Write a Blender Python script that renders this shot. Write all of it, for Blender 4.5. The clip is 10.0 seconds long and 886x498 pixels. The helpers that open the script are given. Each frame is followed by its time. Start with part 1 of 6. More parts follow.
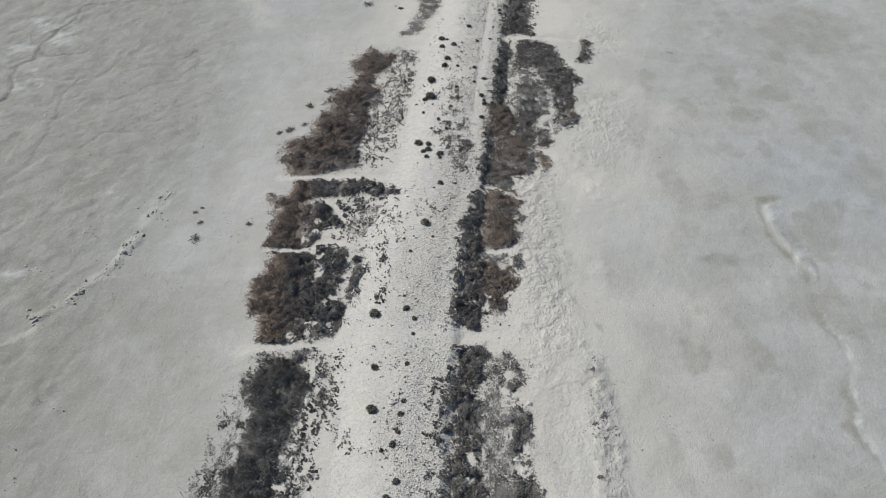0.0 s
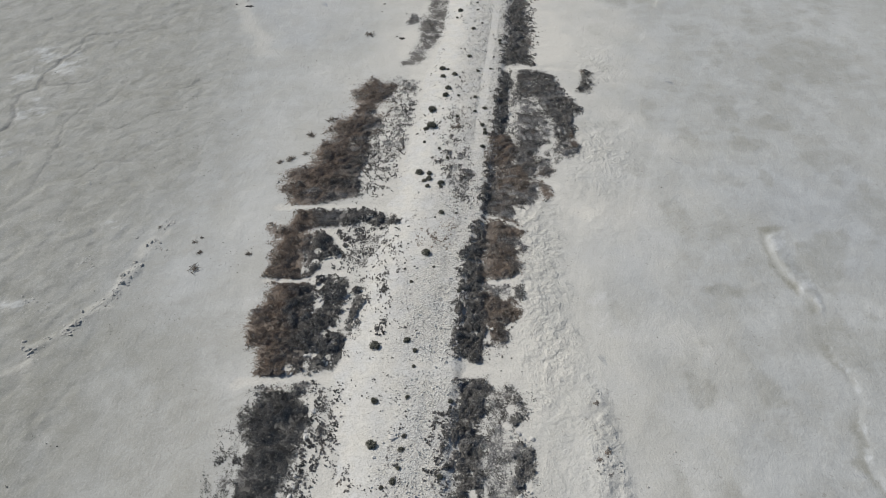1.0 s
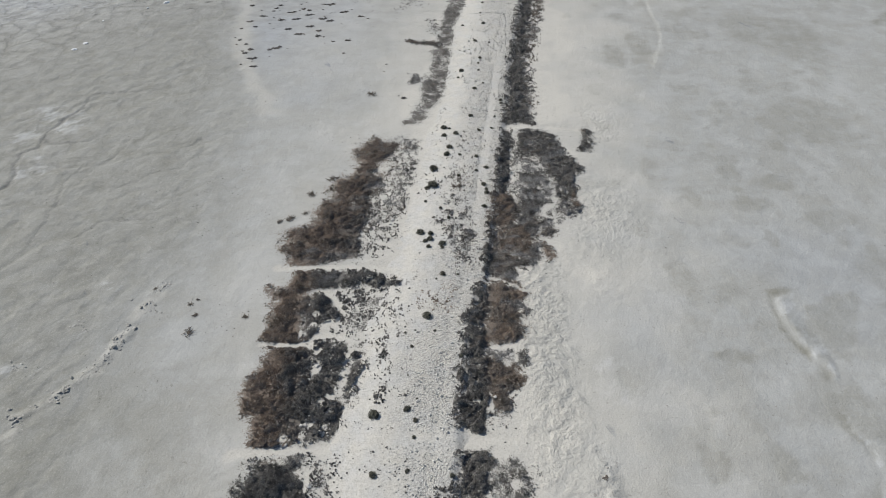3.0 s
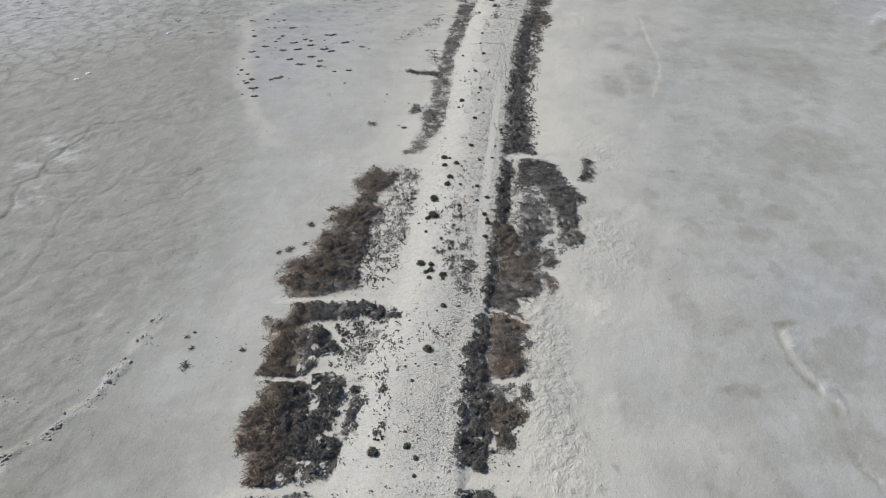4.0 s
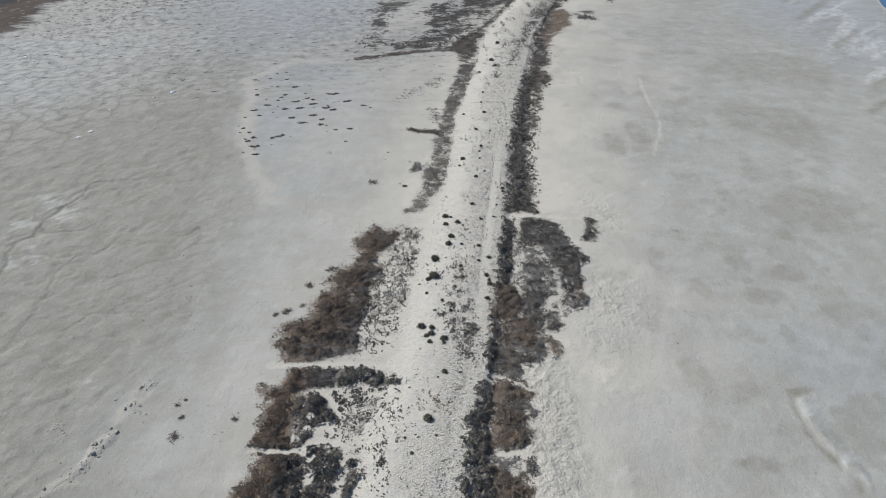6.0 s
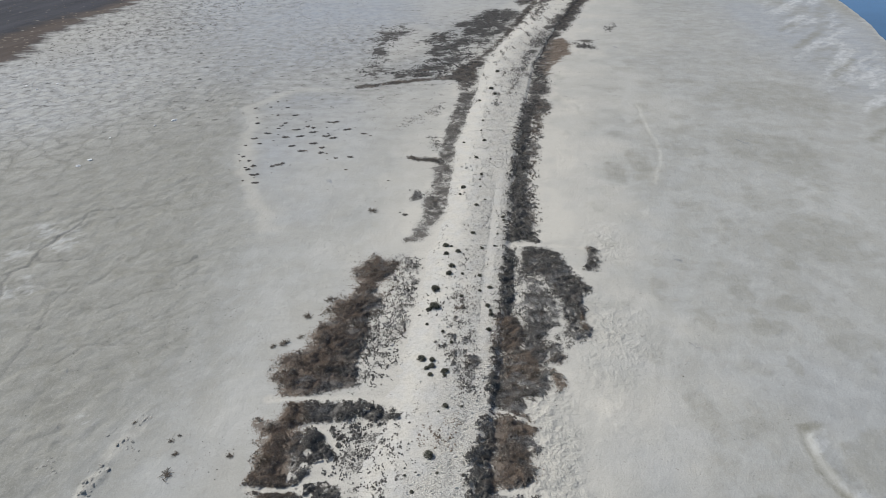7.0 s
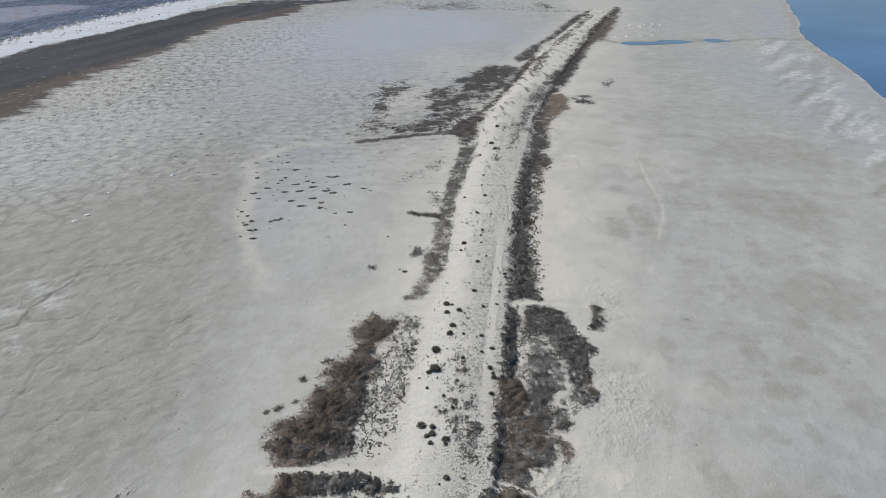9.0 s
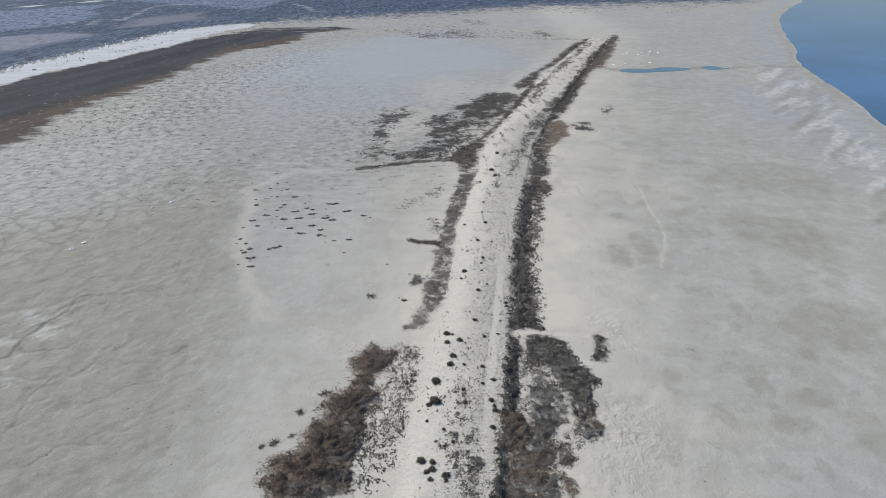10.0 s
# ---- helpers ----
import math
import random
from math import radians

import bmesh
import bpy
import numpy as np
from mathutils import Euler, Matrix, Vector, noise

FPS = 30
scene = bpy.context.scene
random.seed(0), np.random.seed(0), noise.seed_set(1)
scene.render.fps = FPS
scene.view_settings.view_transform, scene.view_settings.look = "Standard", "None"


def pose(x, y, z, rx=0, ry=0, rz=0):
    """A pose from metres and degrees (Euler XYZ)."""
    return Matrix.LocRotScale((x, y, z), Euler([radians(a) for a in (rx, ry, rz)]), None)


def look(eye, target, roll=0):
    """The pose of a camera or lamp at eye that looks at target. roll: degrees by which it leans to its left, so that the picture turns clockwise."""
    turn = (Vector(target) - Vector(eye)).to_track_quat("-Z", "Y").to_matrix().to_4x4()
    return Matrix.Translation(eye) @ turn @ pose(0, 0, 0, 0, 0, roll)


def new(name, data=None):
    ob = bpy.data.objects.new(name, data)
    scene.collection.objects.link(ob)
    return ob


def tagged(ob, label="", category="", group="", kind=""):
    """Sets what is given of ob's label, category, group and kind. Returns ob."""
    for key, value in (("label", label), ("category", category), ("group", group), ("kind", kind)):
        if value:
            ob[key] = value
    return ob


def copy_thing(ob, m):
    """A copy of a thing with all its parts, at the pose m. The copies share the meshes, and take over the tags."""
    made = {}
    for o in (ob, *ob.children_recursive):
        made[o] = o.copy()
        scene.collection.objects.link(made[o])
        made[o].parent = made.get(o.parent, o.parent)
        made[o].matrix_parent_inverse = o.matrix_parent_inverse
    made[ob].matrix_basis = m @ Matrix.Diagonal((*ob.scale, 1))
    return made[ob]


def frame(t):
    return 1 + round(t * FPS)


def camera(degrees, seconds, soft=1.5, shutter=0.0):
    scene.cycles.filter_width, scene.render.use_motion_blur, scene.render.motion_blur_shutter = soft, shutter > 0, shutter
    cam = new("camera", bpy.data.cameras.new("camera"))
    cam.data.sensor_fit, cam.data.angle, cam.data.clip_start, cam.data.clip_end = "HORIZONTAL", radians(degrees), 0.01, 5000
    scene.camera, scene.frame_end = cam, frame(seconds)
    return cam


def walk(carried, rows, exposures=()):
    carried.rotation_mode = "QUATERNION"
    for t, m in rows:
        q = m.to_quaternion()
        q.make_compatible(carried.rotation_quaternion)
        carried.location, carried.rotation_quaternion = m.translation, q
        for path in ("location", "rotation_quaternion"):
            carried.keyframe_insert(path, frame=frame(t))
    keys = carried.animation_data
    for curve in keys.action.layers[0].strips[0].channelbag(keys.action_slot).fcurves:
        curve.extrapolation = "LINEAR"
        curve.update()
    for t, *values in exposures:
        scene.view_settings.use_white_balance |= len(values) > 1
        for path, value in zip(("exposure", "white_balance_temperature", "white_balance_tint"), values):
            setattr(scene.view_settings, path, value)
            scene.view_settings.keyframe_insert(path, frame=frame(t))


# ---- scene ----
cam = camera(70.0, 10.0, soft=0.85)
PATH = [
    (0, (0.268, -4.814, 50.043), (0.026, 47.728, -10.284), -1.44),
    (0.5, (0.223, -4.416, 50.050), (0.009, 49.272, -9.258), -1.39),
    (1, (0.175, -3.984, 50.064), (-0.009, 50.843, -8.193), -1.35),
    (1.5, (0.160, -3.541, 50.079), (-0.001, 52.411, -7.100), -1.31),
    (2, (0.129, -3.081, 50.087), (-0.004, 53.972, -5.992), -1.29),
    (2.5, (0.106, -2.562, 50.087), (-0.007, 55.563, -4.882), -1.27),
    (4, (0.018, -1.042, 50.051), (-0.002, 60.280, -1.326), -1.19),
    (4.5, (0.000, -0.514, 50.016), (0.003, 61.844, -0.098), -1.18),
    (5, (0.000, 0.000, 50.000), (0.028, 63.359, 1.157), -1.17),
    (5.5, (-0.014, 0.550, 49.992), (0.022, 64.869, 2.420), -1.15),
    (7, (-0.106, 2.288, 49.972), (0.031, 69.312, 6.293), -1.13),
    (7.5, (-0.131, 2.889, 49.949), (0.040, 70.751, 7.584), -1.13),
    (8, (-0.155, 3.463, 49.952), (0.070, 72.138, 8.919), -1.12),
    (8.5, (-0.162, 4.064, 49.948), (0.079, 73.531, 10.270), -1.11),
    (9, (-0.165, 4.680, 49.962), (0.111, 74.893, 11.621), -1.09),
    (9.5, (-0.183, 5.319, 49.942), (0.140, 76.269, 12.983), -1.09),
    (10, (-0.179, 5.934, 49.909), (0.179, 77.589, 14.337), -1.09),
]
walk(cam, [(t, look(eye, target, roll)) for t, eye, target, roll in PATH])

# ---- sky, sun, exposure ----
SUN_ELEVATION, SUN_TURN = 40.0, -62.0
world = bpy.data.worlds.new("sky")
scene.world = world
world.use_nodes = True
sky = world.node_tree.nodes.new("ShaderNodeTexSky")
sky.sky_type = "NISHITA"
sky.sun_disc = False
sky.sun_elevation, sky.sun_rotation = radians(SUN_ELEVATION), radians(SUN_TURN)
sky.air_density, sky.dust_density, sky.ozone_density = 1.0, 0.6, 1.6
back = world.node_tree.nodes["Background"]
world.node_tree.links.new(sky.outputs[0], back.inputs[0])
back.inputs[1].default_value = 0.086
sun = new("sun", bpy.data.lights.new("sun", "SUN"))
sun.data.energy, sun.data.angle, sun.data.color = 4.75, radians(0.6), (1.0, 0.968, 0.905)
away = Vector((math.sin(radians(SUN_TURN)) * math.cos(radians(SUN_ELEVATION)),
               math.cos(radians(SUN_TURN)) * math.cos(radians(SUN_ELEVATION)), math.sin(radians(SUN_ELEVATION))))
sun.matrix_world = look(away * 300, (0, 0, 0))
scene.view_settings.exposure = -0.12


# ---- materials ----
class Nodes:
    """A material's node tree, with short calls for the nodes used here."""

    def __init__(self, name):
        self.mat = bpy.data.materials.new(name)
        self.mat.use_nodes = True
        self.tree = self.mat.node_tree
        self.bsdf = self.tree.nodes["Principled BSDF"]
        self.place = self.tree.nodes.new("ShaderNodeNewGeometry").outputs["Position"]

    def put(self, socket, value):
        if isinstance(value, bpy.types.NodeSocket):
            self.tree.links.new(value, socket)
        elif isinstance(value, tuple) and len(value) == 3 and socket.type == "RGBA":
            socket.default_value = (*value, 1.0)
        else:
            socket.default_value = value

    def noise(self, scale, detail=4.0, rough=0.55, where=None):
        n = self.tree.nodes.new("ShaderNodeTexNoise")
        n.inputs["Scale"].default_value, n.inputs["Detail"].default_value = scale, detail
        n.inputs["Roughness"].default_value = rough
        self.put(n.inputs["Vector"], where if where is not None else self.place)
        return n.outputs["Fac"]

    def stretched(self, sx, sy, sz, turn=0.0):
        n = self.tree.nodes.new("ShaderNodeMapping")
        n.inputs["Scale"].default_value = (sx, sy, sz)
        n.inputs["Rotation"].default_value = (0, 0, radians(turn))
        self.put(n.inputs["Vector"], self.place)
        return n.outputs[0]

    def slanted(self, wide, deep, turn):
        """Stretched along a slanting line: so many metres across it and along it."""
        n = self.tree.nodes.new("ShaderNodeMapping")
        n.vector_type = "TEXTURE"
        n.inputs["Scale"].default_value = (wide, deep, wide)
        n.inputs["Rotation"].default_value = (0, 0, radians(turn))
        self.put(n.inputs["Vector"], self.place)
        return n.outputs[0]

    def cells(self, scale, feature="F1"):
        n = self.tree.nodes.new("ShaderNodeTexVoronoi")
        n.feature = feature
        n.inputs["Scale"].default_value = scale
        self.put(n.inputs["Vector"], self.place)
        return n.outputs["Distance"]

    def warped(self, scale, amount):
        """The place, pushed about by noise of that scale."""
        n, half, push, out = [self.tree.nodes.new(k) for k in ("ShaderNodeTexNoise", "ShaderNodeVectorMath", "ShaderNodeVectorMath", "ShaderNodeVectorMath")]
        n.inputs["Scale"].default_value, n.inputs["Detail"].default_value = scale, 3.0
        half.operation, push.operation, out.operation = "SUBTRACT", "SCALE", "ADD"
        half.inputs[1].default_value, push.inputs["Scale"].default_value = (0.5, 0.5, 0.5), amount
        for a, b in ((self.place, n.inputs["Vector"]), (n.outputs["Color"], half.inputs[0]), (half.outputs[0], push.inputs[0]), (push.outputs[0], out.inputs[0]), (self.place, out.inputs[1])):
            self.put(b, a)
        return out.outputs[0]

    def plate_edge(self, scale, where):
        """How far a place lies inside its mud plate."""
        n = self.tree.nodes.new("ShaderNodeTexVoronoi")
        n.voronoi_dimensions, n.feature = "2D", "DISTANCE_TO_EDGE"
        n.inputs["Scale"].default_value = scale
        self.put(n.inputs["Vector"], where)
        return n.outputs["Distance"]

    def span(self, value, a, b, lo=0.0, hi=1.0):
        n = self.tree.nodes.new("ShaderNodeMapRange")
        n.inputs["From Min"].default_value, n.inputs["From Max"].default_value = a, b
        n.inputs["To Min"].default_value, n.inputs["To Max"].default_value = lo, hi
        self.put(n.inputs["Value"], value)
        return n.outputs[0]

    def math(self, kind, a, b=0.0):
        n = self.tree.nodes.new("ShaderNodeMath")
        n.operation = kind
        self.put(n.inputs[0], a)
        self.put(n.inputs[1], b)
        return n.outputs[0]

    def mix(self, fac, a, b):
        n = self.tree.nodes.new("ShaderNodeMix")
        n.data_type = "RGBA"
        self.put(n.inputs["Factor"], fac)
        self.put(n.inputs["A"], a)
        self.put(n.inputs["B"], b)
        return n.outputs["Result"]

    def mask(self, name):
        n = self.tree.nodes.new("ShaderNodeAttribute")
        n.attribute_name = name
        return n.outputs["Fac"]

    def island(self):
        return self.tree.nodes.new("ShaderNodeNewGeometry").outputs["Random Per Island"]

    def each(self):
        return self.tree.nodes.new("ShaderNodeObjectInfo").outputs["Random"]

    def bump(self, height, strength, distance):
        n = self.tree.nodes.new("ShaderNodeBump")
        n.inputs["Strength"].default_value, n.inputs["Distance"].default_value = strength, distance
        self.put(n.inputs["Height"], height)
        self.put(self.bsdf.inputs["Normal"], n.outputs[0])

    def done(self, colour, rough=0.9, specular=0.2):
        self.put(self.bsdf.inputs["Base Color"], colour)
        self.put(self.bsdf.inputs["Roughness"], rough)
        self.put(self.bsdf.inputs["Specular IOR Level"], specular)
        return self.mat


SAND = (0.574, 0.548, 0.490)


def weathered(m, colour, fine, grain, amount):
    """Fine dark pits and pale crust over a mud or sand colour."""
    def part_of(v, a, b, top):
        return m.math("MULTIPLY", m.span(v, a, b, 0, top), amount)
    colour = m.mix(part_of(fine, 0.46, 0.70, 0.42), colour, (0.24, 0.23, 0.20))
    colour = m.mix(part_of(fine, 0.48, 0.28, 0.50), colour, (0.60, 0.59, 0.555))
    colour = m.mix(part_of(grain, 0.51, 0.67, 0.58), colour, (0.20, 0.19, 0.168))
    return m.mix(part_of(grain, 0.48, 0.32, 0.55), colour, (0.62, 0.61, 0.575))


def flat_material():
    """Dried salt mud: grey beige crust with cream sand, damp stains, salt bloom and plant litter."""
    m = Nodes("salt_mud")
    broad = m.noise(0.05, 5.0, 0.6)
    patchy = m.noise(0.20, 8.0, 0.70)
    middle = m.noise(0.45, 6.0, 0.65)
    streak = m.noise(1.0, 5.0, 0.65, m.stretched(0.06, 0.25, 0.2, 8))
    ripple = m.noise(1.0, 4.0, 0.55, m.stretched(0.24, 0.5, 0.4, -42))
    fine = m.noise(2.6, 6.0, 0.72)
    grain = m.noise(6.5, 4.0, 0.75)
    cream, grey, salt, wet_shade, crust = m.mask("cream"), m.mask("grey"), m.mask("salt"), m.mask("wet_shade"), m.mask("crust")
    colour = m.mix(m.span(broad, 0.35, 0.65), (0.337, 0.339, 0.324), (0.384, 0.386, 0.370))
    colour = m.mix(m.span(patchy, 0.50, 0.62, 0, 0.42), colour, (0.300, 0.296, 0.268))
    colour = m.mix(m.span(patchy, 0.48, 0.36, 0, 0.42), colour, (0.45, 0.448, 0.425))
    colour = m.mix(m.span(streak, 0.5, 0.75, 0, 0.3), colour, (0.45, 0.45, 0.435))
    dapple = m.noise(0.21, 7.0, 0.60)
    colour = m.mix(m.span(dapple, 0.515, 0.55, 0, 0.26), colour, (0.318, 0.311, 0.278))
    colour = m.mix(m.span(dapple, 0.475, 0.44, 0, 0.24), colour, (0.45, 0.455, 0.448))
    colour = m.mix(m.span(middle, 0.50, 0.72, 0, 0.3), colour, (0.30, 0.292, 0.262))
    colour = m.mix(m.math("MULTIPLY", grey, m.span(middle, 0.3, 0.65, 0.55, 0.95)), colour, (0.246, 0.243, 0.216))
    colour = m.mix(m.math("MULTIPLY", salt, m.span(patchy, 0.3, 0.65, 0.55, 1.0)), colour, (0.322, 0.358, 0.416))
    bloom = m.span(m.noise(1.0, 5.0, 0.62, m.slanted(1.3, 2.6, -50.0)), 0.32, 0.68, -0.32, 0.32)
    bloom = m.math("MULTIPLY", m.span(m.math("ADD", m.mask("white"), bloom), 0.10, 0.80), m.span(m.mask("white"), 0.0, 0.12))
    colour = m.mix(bloom, colour, (0.57, 0.58, 0.585))
    colour = m.mix(m.math("MULTIPLY", cream, m.span(fine, 0.2, 0.6, 0.75, 1.0)), colour, SAND)
    mottle = m.noise(1.0, 6.0, 0.65, m.stretched(0.30, 0.42, 0.3, 10))
    distant = m.mask("distant")
    colour = m.mix(m.math("MULTIPLY", distant, 0.16), colour, (0.23, 0.232, 0.235))
    colour = m.mix(m.math("MULTIPLY", m.math("MULTIPLY", distant, m.span(cream, 0.0, 0.4, 1.0, 0.3)), m.span(mottle, 0.45, 0.66, 0, 0.9)), colour, (0.245, 0.243, 0.235))
    colour = m.mix(m.math("MULTIPLY", distant, m.span(mottle, 0.45, 0.32, 0, 0.5)), colour, (0.43, 0.43, 0.415))
    # wind-rowed litter and salt specks before the reeds
    row = m.noise(1.0, 5.0, 0.7, m.slanted(2.2, 3.2, 25.0))
    colour = m.mix(m.math("MULTIPLY", m.mask("specks"), m.span(row, 0.53, 0.60, 0, 0.85)), colour, (0.135, 0.130, 0.128))
    colour = m.mix(m.math("MULTIPLY", m.mask("specks"), m.span(row, 0.47, 0.40, 0, 0.55)), colour, (0.50, 0.495, 0.475))
    # plates of drying mud with dark creases between them
    wave = m.noise(1.0, 5.0, 0.62, m.stretched(0.17, 0.26, 0.2, -12))
    plates = m.mask("plates")
    inner = m.plate_edge(0.20, m.warped(0.16, 11.0))
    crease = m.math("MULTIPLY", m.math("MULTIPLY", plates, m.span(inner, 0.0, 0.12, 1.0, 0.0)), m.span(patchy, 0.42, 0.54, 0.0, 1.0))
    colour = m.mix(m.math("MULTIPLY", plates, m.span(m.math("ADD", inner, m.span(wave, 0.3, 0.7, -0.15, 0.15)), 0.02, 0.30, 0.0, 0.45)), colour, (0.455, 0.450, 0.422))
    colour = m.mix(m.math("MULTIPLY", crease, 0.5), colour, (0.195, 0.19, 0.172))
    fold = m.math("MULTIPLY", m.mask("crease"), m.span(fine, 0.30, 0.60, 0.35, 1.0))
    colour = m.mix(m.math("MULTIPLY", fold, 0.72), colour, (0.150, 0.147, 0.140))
    # damp stains, plus painted shade in fold beds and under ridges
    colour = m.mix(m.math("MULTIPLY", wet_shade, m.span(middle, 0.3, 0.65, 0.35, 1.0)), colour, (0.222, 0.216, 0.180))
    amount = m.math("ADD", 0.20, m.math("ADD", m.math("MULTIPLY", cream, 0.32), m.math("ADD", m.math("MULTIPLY", crust, 0.15), m.math("MULTIPLY", grey, 0.12))))
    colour = weathered(m, colour, fine, grain, amount)
    pit = m.span(m.noise(1.7, 3.0, 0.6), 0.66, 0.72, 0, 0.45)
    colour = m.mix(pit, colour, (0.20, 0.19, 0.165))
    dither = m.math("ADD", m.math("MULTIPLY", m.noise(3.2, 5.0, 0.75), 0.70), m.math("ADD", m.math("MULTIPLY", grain, 0.22), m.span(m.noise(1.0, 5.0, 0.7, m.stretched(0.18, 0.4, 0.3)), 0.0, 1.0, -0.11, 0.27)))
    streaky = m.noise(1.0, 6.0, 0.7, m.stretched(0.38, 0.50, 0.3, -6))
    dither = m.math("ADD", dither, m.math("MULTIPLY", distant, m.span(streaky, 0.0, 1.0, -0.75, 0.75)))
    edge = m.math("SUBTRACT", 0.72, m.math("MULTIPLY", m.mask("litter"), 0.46))
    litter = m.span(m.math("SUBTRACT", dither, edge), -0.05, 0.05, 0.0, 0.93)
    ground_cover = m.mix(m.mask("rust"), (0.078, 0.075, 0.069), (0.190, 0.142, 0.106))
    ground_cover = m.mix(m.mask("pale"), ground_cover, (0.205, 0.198, 0.190))
    # far growth loses its warm tint here, as haze put into the colour
    ground_cover = m.mix(m.math("MULTIPLY", distant, 0.7), ground_cover, m.mix(m.mask("rust"), (0.036, 0.036, 0.038), (0.110, 0.083, 0.064)))
    ground_cover = m.mix(m.math("MULTIPLY", m.span(fine, 0.40, 0.68, 0, 0.55), m.span(distant, 0, 1, 1, 0.25)), ground_cover, (0.175, 0.160, 0.142))
    colour = m.mix(litter, colour, ground_cover)
    far_band = m.noise(1.0, 6.0, 0.65, m.slanted(9.0, 60.0, -18.0))
    streaks = m.noise(1.0, 4.0, 0.65, m.slanted(2.0, 15.0, 24.0))
    drift = m.noise(1.0, 6.0, 0.7, m.stretched(0.06, 0.16, 0.1, 15))

    def ragged(name, noise, reach, soft=0.02):
        return m.span(m.math("ADD", m.mask(name), m.span(noise, 0.0, 1.0, -reach, reach)), 0.5 - soft, 0.5 + soft)
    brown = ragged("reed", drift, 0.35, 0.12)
    # the belt's dark tones lean blue to hold the haze of distance
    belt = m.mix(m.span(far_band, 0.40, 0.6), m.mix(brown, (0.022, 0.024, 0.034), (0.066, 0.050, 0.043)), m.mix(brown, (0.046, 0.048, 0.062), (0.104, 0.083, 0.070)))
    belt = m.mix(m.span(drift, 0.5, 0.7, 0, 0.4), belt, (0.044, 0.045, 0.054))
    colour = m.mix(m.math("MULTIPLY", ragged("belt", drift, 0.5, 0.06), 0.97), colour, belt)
    # bluish distance haze is mixed into the plain's own colours
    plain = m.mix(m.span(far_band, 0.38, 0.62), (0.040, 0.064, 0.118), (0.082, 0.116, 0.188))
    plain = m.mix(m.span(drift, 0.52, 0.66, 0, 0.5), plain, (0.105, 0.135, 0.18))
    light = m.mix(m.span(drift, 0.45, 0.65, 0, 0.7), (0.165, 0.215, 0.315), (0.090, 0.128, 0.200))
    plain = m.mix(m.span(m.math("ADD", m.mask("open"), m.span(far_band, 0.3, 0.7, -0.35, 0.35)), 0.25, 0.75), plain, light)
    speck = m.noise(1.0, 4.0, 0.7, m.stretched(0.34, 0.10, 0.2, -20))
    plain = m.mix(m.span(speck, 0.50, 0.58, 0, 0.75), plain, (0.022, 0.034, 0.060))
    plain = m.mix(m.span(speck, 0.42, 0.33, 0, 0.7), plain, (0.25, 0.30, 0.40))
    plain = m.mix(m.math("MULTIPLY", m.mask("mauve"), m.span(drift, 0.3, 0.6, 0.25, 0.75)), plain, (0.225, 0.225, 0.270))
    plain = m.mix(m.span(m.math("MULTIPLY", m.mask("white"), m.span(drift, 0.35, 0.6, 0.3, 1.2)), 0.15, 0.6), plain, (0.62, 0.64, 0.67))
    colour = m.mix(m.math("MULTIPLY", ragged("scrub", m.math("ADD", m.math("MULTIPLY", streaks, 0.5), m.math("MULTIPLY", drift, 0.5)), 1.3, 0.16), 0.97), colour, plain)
    bank = m.math("MULTIPLY", ragged("bank_in", drift, 0.3), ragged("bank_out", streaks, 0.8))
    # the bank's white carries a little of that haze blue too
    colour = m.mix(bank, colour, m.mix(m.span(drift, 0.4, 0.65), (0.52, 0.55, 0.60), (0.42, 0.435, 0.465)))
    height = m.math("ADD", m.math("MULTIPLY", middle, 0.85), m.math("ADD", m.math("MULTIPLY", fine, 0.22), m.math("MULTIPLY", m.math("MULTIPLY", grain, amount), 0.7)))
    height = m.math("ADD", height, m.math("MULTIPLY", m.math("MULTIPLY", m.span(m.noise(0.9, 6.0, 0.62), 0.40, 0.66), 0.95), crust))
    height = m.math("ADD", height, m.math("MULTIPLY", ripple, m.math("ADD", 0.15, m.math("MULTIPLY", grey, 0.5))))
    height = m.math("ADD", height, m.math("MULTIPLY", m.noise(0.55, 4.0, 0.6), m.math("MULTIPLY", grey, 0.8)))
    height = m.math("SUBTRACT", height, m.math("MULTIPLY", m.math("ADD", crease, fold), 0.35))
    height = m.math("ADD", height, m.math("MULTIPLY", m.math("MULTIPLY", wave, m.mask("plates")), 2.2))
    m.bump(height, 0.85, 0.20)
    return m.done(colour, m.span(wet_shade, 0, 1, 0.92, 0.7), 0.15)


